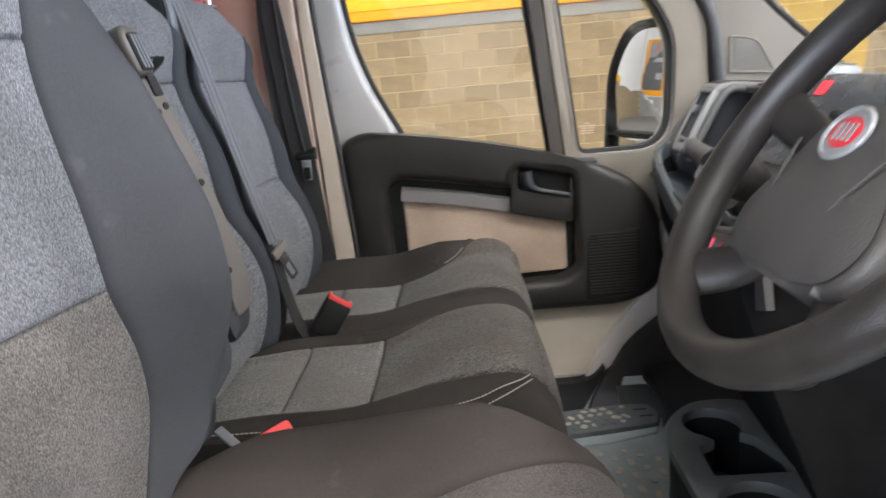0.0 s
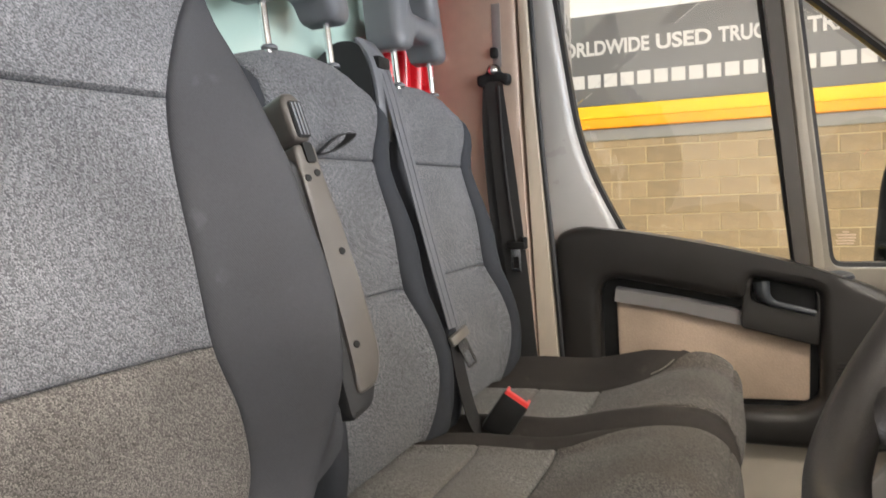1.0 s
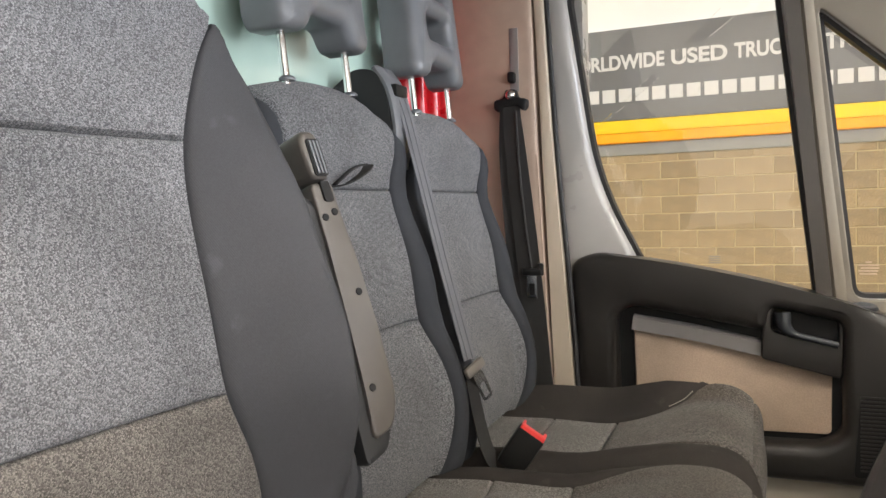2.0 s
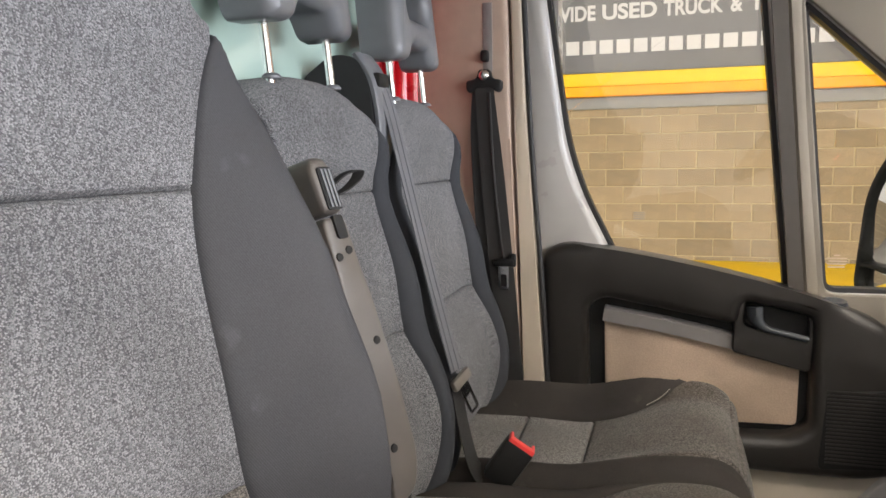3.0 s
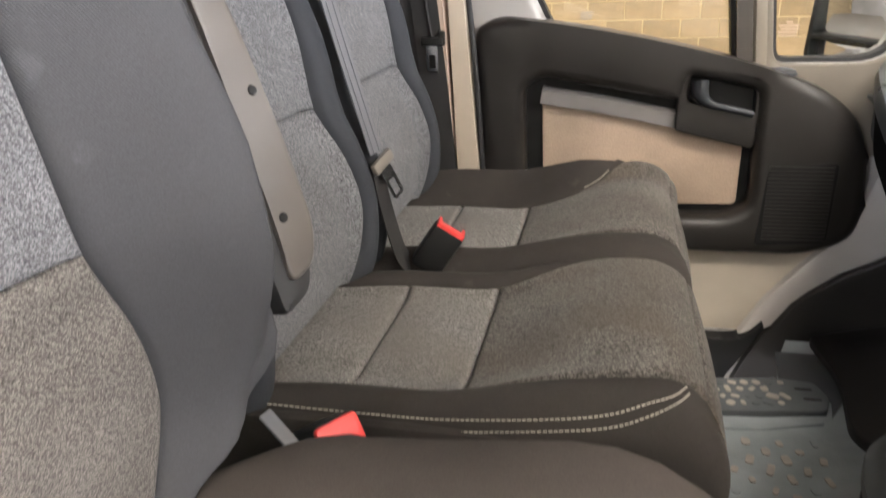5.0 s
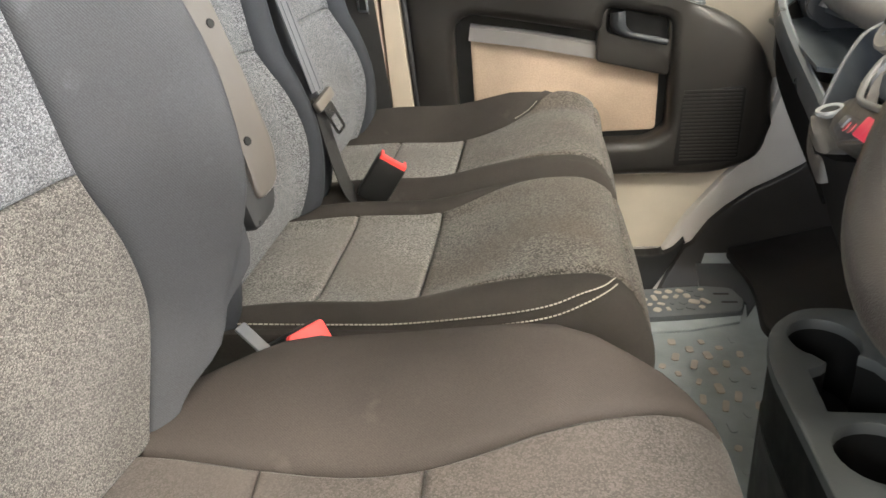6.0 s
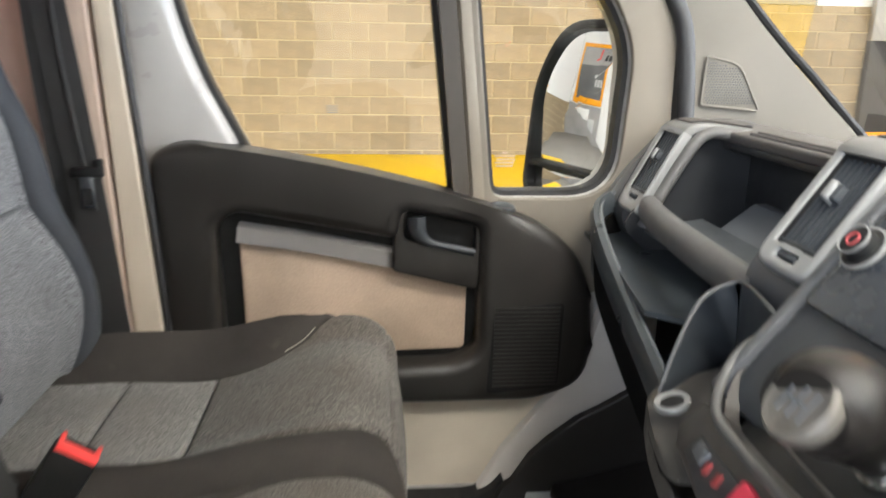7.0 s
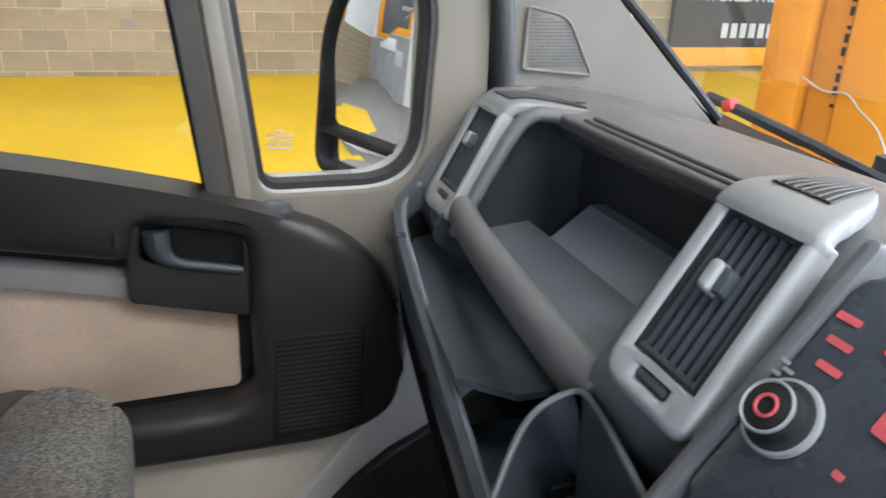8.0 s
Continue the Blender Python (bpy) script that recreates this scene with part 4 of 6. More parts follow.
near_sit, far_sit = bench_sit(SEATS[0]), bench_sit(SEATS[1])
for off in (0.0, 0.007):
    pts = [near_sit(a + off * 0.6, b - off * 0.7, 0.0055 - off * 0.5) for a, b in ((-0.205, -0.196), (-0.08, -0.199), (0.0, -0.200), (0.10, -0.205), (0.16, -0.204), (0.197, -0.196), (0.222, -0.178), (0.238, -0.146))]
    part("stitching", stitch_run(curve_points(pts, 60), 0.0048), "stitch", bench, "pale double stitching")
pts = [far_sit(a, hw_far(a) - 0.002, 0.0045) for a in (0.105, 0.12, 0.135, 0.15)]
part("stitching", stitch_run(curve_points(pts, 40), 0.0045), "stitch", bench, "short run of worn pale stitching")
part("base", newbox(-0.26, 0.22, -0.10, 0.72, FLOOR, 0.33, 0.02), "black_plastic", bench, "black seat box")


def headrest(c, tilt):
    """A moulded grey headrest frame with two open slots, on two steel posts."""
    def at(u, v, d):
        return Vector((-0.372 - 0.10 * v + d * 0.98 - 0.35 * u * u, c + u * 0.88, 1.140 + v))
    o = rounded([(-0.138, 0.01), (-0.128, -0.008), (-0.075, -0.006), (-0.052, 0.024), (0.052, 0.024), (0.075, -0.006), (0.128, -0.008), (0.138, 0.01), (0.125, 0.30), (-0.125, 0.30)], [0.01, 0.01, 0.014, 0.014, 0.014, 0.014, 0.01, 0.01, 0.06, 0.06], 6)
    s1 = rounded([(-0.062, 0.075), (0.062, 0.075), (0.058, 0.125), (-0.058, 0.125)], 0.016, 5)
    s2 = rounded([(-0.058, 0.165), (0.058, 0.165), (0.052, 0.225), (-0.052, 0.225)], 0.016, 5)
    hr = part("headrest", prism(o, at, 0.0, 0.075, 0.022, holes=(s1, s2), seg=4), "grey_plastic", bench, "moulded grey plastic headrest with open slots")
    for u in (-0.1, 0.1):
        part("post", sweep([Vector((-0.330, c + u * 0.88, 1.03)), Vector((-0.342, c + u * 0.88, 1.16))], circle(0.0060, 12), up=(0, 1, 0)), "chrome", hr, "chromed post")
        part("collar", lathe([(0.012, 0.0), (0.012, 0.003), (0.009, 0.006), (0.0065, 0.007)], (-0.331, c + u * 0.88, 1.064), (0, 0, 1), 16), "grey_plastic", hr)


for c in SEATS:
    headrest(c - 0.008, 0)

# belt tower between the backs
tower = rounded([(-0.345, 0.95), (-0.302, 0.985), (-0.312, 1.075), (-0.332, 1.122), (-0.375, 1.128), (-0.43, 1.09), (-0.43, 0.95)], 0.018, 5)
tw_p = part("belt_tower", prism(tower, lambda u, v, d: Vector((u, 0.268 + d, v)), 0.0, 0.072, 0.012), "seat_shell", bench, "dark moulded belt outlet")
face = curve_points([(-0.306, 0.304, 0.95), (-0.299, 0.304, 1.0), (-0.303, 0.304, 1.05), (-0.315, 0.304, 1.095), (-0.338, 0.304, 1.128)], 5)
part("front_plate", sweep(face, [(-0.034, -0.004), (0.034, -0.004), (0.034, 0.002), (0.030, 0.005), (-0.030, 0.005), (-0.034, 0.002)], up=(1, 0, 0.3)), "grey_plastic", tw_p, "light grey front of the belt outlet")
part("slot", newbox(-0.345, -0.299, 0.281, 0.327, 1.076, 1.098, 0.004), "black_plastic", tw_p)
lp = curve_points([(-0.300, 0.045, 0.914), (-0.275, 0.055, 0.918), (-0.262, 0.085, 0.935), (-0.266, 0.105, 0.948), (-0.280, 0.085, 0.942), (-0.298, 0.06, 0.918)], 8)
part("pull_loop", sweep(lp, flat_section(0.016, 0.002), up=(0, 0, 1)), "webbing", bench, "black webbing pull loop")

# ---- middle seat belt ----
belt = thing("seat_belt", (-0.2, 0.31, 0.45), "grey seat belt hanging over the bench joint", "seat belt", group="seat belts")
strap = curve_points([(-0.325, 0.305, 1.088), (-0.302, 0.306, 1.070), (-0.272, 0.308, 0.95), (-0.232, 0.309, 0.78), (-0.190, 0.309, 0.615)], 8)
part("webbing", sweep(strap, flat_section(0.037, 0.0018), up=(0.985, -0.17, 0.1)), "webbing_grey", belt, "silvery grey webbing")
for off in (-0.0085, 0.0085):
    side = Vector((0.17, 0.985, 0.0)) * off + Vector((0.0016, -0.0003, 0.0))
    part("woven_stripe", sweep([p + side for p in strap], flat_section(0.0012, 0.0012), up=(0.985, -0.17, 0.1)), "grey_plastic", belt, "dark woven stripe")
strap = curve_points([(-0.192, 0.311, 0.605), (-0.182, 0.314, 0.53), (-0.166, 0.320, 0.455), (-0.150, 0.326, 0.425)], 8)
part("webbing", sweep(strap, flat_section(0.036, 0.0018), up=(0.985, -0.17, 0.1)), "webbing", belt, "black lower webbing")
tq = pose(-0.182, 0.310, 0.600, 20, -14, -20)
part("tongue", newbox(-0.005, 0.006, -0.026, 0.026, -0.009, 0.009, 0.004, m=tq), "belt_taupe", belt, "grey plastic tongue body")
loop = [tq @ Vector((0.0, a, b)) for a, b in rounded([(-0.011, -0.058), (0.011, -0.058), (0.011, -0.012), (-0.011, -0.012)], 0.004, 4)]
part("tongue_plate", sweep(loop, flat_section(0.005, 0.0022), up=tuple(tq.to_3x3() @ Vector((1, 0, 0))), closed=True), "chrome", belt, "steel tongue loop")
part("tongue_bar", newbox(-0.0012, 0.0012, -0.010, 0.010, -0.030, -0.014, m=tq), "chrome", belt, "steel tongue bar")


def buckle(at, turn, label, slot=True):
    b = thing("belt_buckle", at, label, "buckle", group="belt buckles")
    q = Matrix.Translation(at) @ turn.to_4x4()
    part("housing", newbox(-0.0175, 0.0175, -0.0255, 0.0255, -0.078, 0.0, 0.006, m=q), "black_plastic", b)
    face = [(-0.0155, -0.0235), (0.0155, -0.0235), (0.0155, 0.0235), (-0.0155, 0.0235)]
    if slot:
        # the tongue slot takes the back half of the face
        face = [(-0.0155, -0.0235), (0.0155, -0.0235), (0.0155, 0.0235), (-0.0155, 0.0235), (-0.0155, 0.0185), (0.0015, 0.0175), (0.0015, -0.0175), (-0.0155, -0.0185)]
    part("button", prism(rounded(face, 0.0022 if slot else 0.006, 4), lambda u, v, d: q @ Vector((u, v, d)), -0.002, 0.005, 0.0012 if slot else 0.0025), "red_plastic", b, "red release button")
    return b


buckle((-0.086, 0.335, 0.488), Matrix(((0.146, 0.814, 0.562), (-0.989, 0.129, 0.070), (-0.016, -0.566, 0.824))), "black belt buckle with red button on the bench")
bk = buckle((-0.084, -0.182, 0.468), pose(0, 0, 0, 0, 56, -34).to_3x3(), "black belt buckle with red button beside driver seat", slot=False)
part("stalk", newbox(-0.002, 0.002, -0.008, 0.008, -0.035, 0.04, 0.002, m=pose(-0.130, -0.195, 0.466, 0, 132, -15)), "grey_plastic", bk, "steel buckle stalk")

# wall belt on the B pillar
wb = thing("seat_belt", (-0.235, 0.80, 0.4), "black seat belt hanging from B pillar anchor", "seat belt", group="seat belts")
strap = curve_points([(-0.256, 0.800, 1.115), (-0.250, 0.795, 1.05), (-0.232, 0.795, 0.85), (-0.215, 0.798, 0.66), (-0.196, 0.80, 0.42)], 8)
part("webbing", sweep(strap, lambda t: flat_section(0.042 + 0.012 * smooth01(0.1, 0.5, t), 0.003), up=(0.05, -1, 0)), "webbing", wb, "black webbing")
strap = curve_points([(-0.268, 0.812, 1.115), (-0.272, 0.808, 1.0), (-0.262, 0.808, 0.8), (-0.242, 0.81, 0.60)], 8)
part("webbing", sweep(strap, flat_section(0.036, 0.003), up=(0.3, -1, 0)), "webbing", wb, "second run of black webbing")
fold = curve_points([(-0.243, 0.792, 1.10), (-0.236, 0.790, 0.95), (-0.222, 0.790, 0.80), (-0.204, 0.794, 0.66)], 8)
part("fold", sweep(fold, circle(0.003, 6)), "webbing", wb, "rolled edge of the webbing")
yoke = rounded([(-0.297, 1.108), (-0.287, 1.100), (-0.274, 1.112), (-0.240, 1.112), (-0.227, 1.100), (-0.217, 1.108), (-0.217, 1.128), (-0.230, 1.130), (-0.240, 1.134), (-0.244, 1.152), (-0.268, 1.152), (-0.273, 1.134), (-0.284, 1.130), (-0.297, 1.128)], 0.006, 4)
anc = part("anchor", prism(yoke, inward(0.815), 0.0, 0.022, 0.005, seg=3), "black_plastic", wb, "black belt anchor yoke")
part("bolt", lathe([(0.0, 0.010), (0.006, 0.010), (0.010, 0.007), (0.0125, 0.002), (0.0125, 0.0)], (-0.2555, 0.793, 1.138), (0, -1, 0), 18), "chrome", anc, "round steel bolt")
part("height_slot", newbox(-0.266, -0.244, 0.8285, 0.831, 1.15, 1.30, 0.001), "grey_lip", wb, "recessed height slider slot")
part("slider", newbox(-0.268, -0.250, 0.808, 0.832, 1.170, 1.196, 0.006), "black_plastic", wb, "black slider button")
part("stop", newbox(-0.20, -0.185, 0.785, 0.797, 0.715, 0.745, 0.004), "black_plastic", wb)
part("tongue", newbox(-0.236, -0.188, 0.782, 0.796, 0.715, 0.733, 0.005), "black_plastic", wb, "black tongue body")
lp2 = [Vector((a, 0.786, b)) for a, b in rounded([(-0.222, 0.668), (-0.203, 0.668), (-0.203, 0.716), (-0.222, 0.716)], 0.004, 4)]
part("tongue_loop", sweep(lp2, flat_section(0.005, 0.0024), up=(0, -1, 0), closed=True), "chrome", wb, "steel tongue loop")
part("tongue_bar", newbox(-0.221, -0.204, 0.785, 0.787, 0.698, 0.716), "chrome", wb, "steel tongue bar", smooth=False)

# ---- driver seat ----
drv = thing("driver_seat", (0.0, -0.6, FLOOR), "grey flecked cloth driver seat with folded armrest", "seat")
DC = -0.60


dhalf = lambda z: spline(z, ((0.43, 0.262), (0.495, 0.287), (0.54, 0.297), (0.58, 0.297), (0.648, 0.276), (0.72, 0.243), (0.80, 0.232), (0.945, 0.234), (1.0, 0.258), (1.085, 0.321)))  # noqa: E731


def drv_back(s, w, h):
    a = abs(w)
    b = dhalf(s)
    x = -0.168 - 0.024 * smooth01(0.74, 0.95, s) - 0.022 * smooth01(0.95, 1.07, s) - 0.022 * smooth01(0.66, 0.46, s) - 0.02 * (1 - min(1, a / b) ** 2)
    fwd = 0.098 - 0.024 * smooth01(0.76, 0.89, s) - 0.042 * smooth01(0.87, 1.01, s) - 0.03 * smooth01(0.99, 1.08, s) - 0.02 * smooth01(0.6, 0.45, s)
    fwd += spline(s, ((0.44, 0.016), (0.52, 0.036), (0.58, 0.040), (0.64, 0.018), (0.70, -0.003), (0.78, -0.0135), (0.88, -0.0115), (1.0, -0.016), (1.08, -0.008)))
    x += fwd * smooth01(b - 0.012, b + 0.085, a)
    n = smooth01(0.310, 0.356, a)
    x -= 0.05 * n * n
    x, z = over_top(x, s, h, 1.06 + 1.15 * max(0.0, 0.30 - a) - 0.6 * max(0.0, a - 0.30), 0.03)
    return Vector((x, DC + w, z))


def drv_sit(s, w, h):
    z0 = 0.450 + 0.018 * smooth01(-0.05, 0.2, s) + 0.052 * smooth01(0.20, 0.35, abs(w)) * (1 - smooth01(0.14, 0.33, s)) * smooth01(-0.30, -0.05, s) - 0.06 * smooth01(0.365, 0.415, abs(w)) ** 2
    r = 0.07
    if s < 0.25:
        return Vector((s, DC + w, z0 + h))
    a = min((s - 0.25) / r, math.pi / 2)
    rest = max(0.0, s - 0.25 - r * math.pi / 2)
    return Vector((0.25 + (r + h) * math.sin(a), DC + w, z0 - r + (r + h) * math.cos(a) - rest))


core = part("backrest", pad(drv_back, 0.42, 1.10, -0.33, 0.33, 14, 14, edge=0.03, depth=0.08), "seat_shell", drv, "dark seat back core")
core.data.transform(Matrix.Translation((-0.035, 0, 0)))
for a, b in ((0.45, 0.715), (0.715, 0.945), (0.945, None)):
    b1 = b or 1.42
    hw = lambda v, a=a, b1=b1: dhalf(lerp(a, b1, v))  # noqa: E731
    part("back_panel", pad(drv_back, a + 0.0002, b1 - 0.0002, lambda v, hw=hw: -hw(v), hw, 36, 36, edge=0.008, depth=0.03, puff=0.006), "fleck_brown" if a < 0.5 else "fleck", core, "flecked grey cloth panel, browner and darker" if a < 0.5 else "flecked grey cloth panel")
for sgn in (-1, 1):
    inner = lambda v: sgn * (dhalf(lerp(0.44, 1.10, v)) + 0.002)  # noqa: E731
    outer = lambda v: sgn * (0.352 - 0.014 * smooth01(0.7, 1.0, v) - 0.055 * smooth01(0.22, 0.0, v) - 0.014 * smooth01(0.25, 0.45, v) * smooth01(0.80, 0.60, v) + spline(v, ((0.0, -0.011), (0.2, 0.0095), (0.45, 0.0045), (1.0, 0.0))))  # noqa: E731
    w0, w1 = (inner, outer) if sgn > 0 else (outer, inner)
    part("side_bolster", pad(drv_back, 0.44, 1.10, w0, w1, 44, 18, edge=0.010, depth=0.10), "bolster", core, "smooth dark grey bolster")
sit = part("cushion", pad(drv_sit, -0.26, 0.36, -0.40, 0.40, 14, 14, edge=0.03, depth=0.12), "seat_shell", drv, "dark cushion core")
sit.data.transform(Matrix.Translation((-0.006, 0, -0.03)))
dh2 = lambda s: spline(s, ((-0.25, 0.262), (-0.17, 0.254), (-0.075, 0.241), (0.045, 0.238), (0.158, 0.266), (0.303, 0.314), (0.36, 0.32)))  # noqa: E731
for a, b in ((-0.25, -0.08), (-0.08, 0.06), (0.06, 0.36)):
    hv = lambda v, a=a, b=b: dh2(lerp(a, b, v))  # noqa: E731
    part("cushion_panel", pad(drv_sit, a + 0.0003, b - 0.0003, lambda v, hv=hv: -hv(v), hv, 24, 26, edge=0.009, depth=0.03, puff=0.004), "driver_cloth", sit, "worn grey-brown cushion panel")
for sgn in (-1, 1):
    inner = lambda v: sgn * (dh2(lerp(-0.25, 0.36, v)) + 0.002)  # noqa: E731
    outer = lambda v: sgn * (0.402 - 0.07 * smooth01(0.6, 1.0, v) - 0.075 * smooth01(0.4, 0.0, v))  # noqa: E731
    w0, w1 = (inner, outer) if sgn > 0 else (outer, inner)
    part("side_bolster", pad(drv_sit, -0.25, 0.36, w0, w1, 26, 12, edge=0.014, depth=0.1), "driver_bolster", sit, "dark brown-grey cushion bolster")
part("base", newbox(-0.22, 0.22, -0.86, -0.34, FLOOR, 0.36, 0.02), "black_plastic", drv, "black seat box")

# folded-up armrest on the inner side of the driver seat
a0, a1 = Vector((-0.082, -0.175, 0.628)), Vector((-0.182, -0.19, 0.965))
axis = (a1 - a0).normalized()
L = (a1 - a0).length


def arm_at(u, v, d):
    # u across the strip, v along it, d back from its face
    side = Vector((0.42, 0.91, 0)).normalized()
    face = side.cross(axis).normalized()
    return a0 + axis * v + side * u + face * d


arm_side = 1 if arm_at(0, 0, 1).x < a0.x else -1
put_arm = lambda u, v, d: arm_at(u, v, d * arm_side)  # noqa: E731
arm = part("armrest", prism(rounded([(-0.036, 0.006), (-0.006, 0.016), (0.011, 0.050), (0.0145, L * 0.475), (0.014, L * 0.838), (-0.014, L * 0.838), (-0.0205, L * 0.475), (-0.029, L * 0.172)], [0.010, 0.012, 0.02, 0.05, 0.007, 0.007, 0.05, 0.05], 4), put_arm, 0.050, 0.0, 0.004, seg=3), "taupe_plastic", drv, "taupe plastic armrest folded up")
part("arm_head", prism(rounded([(-0.014, L * 0.845), (0.010, L * 0.845), (0.012, L * 0.975), (0.006, L * 1.005), (-0.011, L * 1.005), (-0.016, L * 0.965)], 0.008, 4), put_arm, 0.085, -0.006, 0.007, seg=3), "taupe_plastic", arm, "taupe hinge head")
# dark piece that paints the shaded side of the taupe armrest
part("arm_cover", prism(rounded([(-0.052, -0.022), (-0.016, -0.008), (0.008, 0.040), (0.0125, L * 0.74), (-0.030, L * 0.82)], 0.012, 4), put_arm, 0.085, 0.006, 0.008), "seat_shell", arm, "dark grey underside, the arm's shaded side in its colour")
part("slot", prism(rounded([(-0.009, L * 0.855), (0.008, L * 0.855), (0.008, L * 0.975), (-0.009, L * 0.975)], 0.004, 3), put_arm, 0.0, -0.0075), "black_plastic", arm)
for k in (-0.005, -0.0005, 0.004):
    part("slot_rib", prism([(k - 0.0013, L * 0.862), (k + 0.0013, L * 0.862), (k + 0.0013, L * 0.968), (k - 0.0013, L * 0.968)], put_arm, 0.0, -0.0095), "grey_plastic", arm, smooth=False)
part("recess", prism(rounded([(-0.004, L * 0.775), (0.0075, L * 0.775), (0.0075, L * 0.842), (-0.004, L * 0.842)], 0.003, 3), put_arm, 0.002, -0.003), "black_plastic", arm)
for u, v in ((-0.009, 0.725), (0.005, 0.742), (0.003, 0.480), (-0.019, 0.178)):
    p = arm_at(u, v * L, 0)
    part("screw_hole", lathe([(0.0044, 0.0), (0.0038, 0.0012)], p, arm_at(u, v * L, -arm_side) - p, 14), "black_plastic", arm)

# ---- dashboard ----
dash = thing("dashboard", (0.8, 0.0, FLOOR), "dark grey van dashboard with silver vent surrounds and open trays", "dashboard")
prof = rounded([(0.815, 0.786), (0.81, 0.803), (0.88, 0.810), (1.0, 0.790), (1.20, 0.736), (1.20, 0.69), (1.0, 0.735), (0.89, 0.780)], [0.003, 0.008, 0.03, 0.05, 0.01, 0.01, 0.02, 0.003], 5)
part("top_pad", prism(prof, lambda u, v, d: Vector((u, d, v)), -0.90, 0.885, 0.0), "dash_top", dash, "dark textured dashboard top")
for k, (gx, gz) in enumerate(((0.822, 0.8055), (0.834, 0.8072))):
    part("top_ridge", sweep([Vector((gx, 0.30, gz)), Vector((gx, 0.66, gz))], circle(0.0028, 8)), "dash_top", dash, "raised rib along the dashboard edge")
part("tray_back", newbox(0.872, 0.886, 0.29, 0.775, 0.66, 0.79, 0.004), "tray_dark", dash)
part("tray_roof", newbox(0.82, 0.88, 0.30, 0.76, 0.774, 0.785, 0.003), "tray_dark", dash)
tf = prism([(0.70, 0.640), (0.80, 0.652), (0.80, 0.642), (0.70, 0.630)], lambda u, v, d: Vector((u, d, v)), 0.28, 0.77)
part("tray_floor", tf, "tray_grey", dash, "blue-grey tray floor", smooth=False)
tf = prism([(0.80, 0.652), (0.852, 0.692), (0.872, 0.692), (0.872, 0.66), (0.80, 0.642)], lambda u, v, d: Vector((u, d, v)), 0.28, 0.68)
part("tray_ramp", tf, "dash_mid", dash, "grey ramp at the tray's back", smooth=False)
bar = curve_points([(0.703, 0.745, 0.670), (0.690, 0.66, 0.668), (0.674, 0.50, 0.668), (0.660, 0.34, 0.672), (0.655, 0.29, 0.672)], 6)
part("tray_edge", sweep(bar, circle(0.0215, 16, 0.85, 1.15)), "dash_plastic", dash, "rounded grey tray edge roll")
# lower open shelf with a painted highlight along its edge
lip = curve_points([(0.675, 0.866, 0.664), (0.646, 0.842, 0.646), (0.632, 0.79, 0.625), (0.625, 0.70, 0.592), (0.617, 0.58, 0.560), (0.607, 0.45, 0.532), (0.597, 0.345, 0.510)], 8)
part("shelf_edge", sweep(lip, [(-0.012, -0.03), (0.008, -0.03), (0.011, 0.0), (0.006, 0.014), (-0.004, 0.016), (-0.012, 0.006)]), "shelf_grey", dash, "dark rounded shelf lip")
# lighter bead added in place of the lip's gloss highlight
part("lip_line", sweep([p + Vector((0.007, 0, 0.012)) for p in lip], circle(0.0042, 8)), "dash_mid", dash, "thin light bead painting the highlight on the shelf lip")
under = [p + Vector((0.006, 0, -0.05)) for p in lip]
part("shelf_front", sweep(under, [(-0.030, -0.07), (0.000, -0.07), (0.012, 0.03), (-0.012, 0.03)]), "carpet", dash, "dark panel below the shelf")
sh = prism([(0.630, 0.86), (0.630, 0.72), (0.615, 0.50), (0.665, 0.455), (0.80, 0.455), (0.80, 0.86)], lambda u, v, d: Vector((u, v, lerp(0.580, 0.605, smooth01(0.45, 0.86, v)) + d)), -0.008, 0.0)
part("shelf_floor", sh, "shelf_grey", dash, "blue-grey shelf floor", smooth=False)
sh = prism([(0.615, 0.52), (0.60, 0.30), (0.80, 0.30), (0.80, 0.52)], lambda u, v, d: Vector((u, v, 0.505 + d)), -0.01, 0.0)
part("shelf_well", sh, "shelf_grey", dash, "deeper dark end of the shelf", smooth=False)
part("shelf_back", newbox(0.80, 0.81, 0.28, 0.87, 0.48, 0.645), "dash_dark", dash)
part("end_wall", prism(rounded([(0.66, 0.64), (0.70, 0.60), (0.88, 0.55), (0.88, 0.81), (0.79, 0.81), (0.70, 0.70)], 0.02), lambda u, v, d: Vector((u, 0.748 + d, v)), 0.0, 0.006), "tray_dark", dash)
part("outer_end", prism(rounded([(0.655, 0.50), (0.95, 0.40), (0.95, 0.805), (0.79, 0.81), (0.70, 0.71), (0.655, 0.64)], 0.03), lambda u, v, d: Vector((u, 0.872 + d, v)), 0.0, 0.018), "dash_plastic", dash)


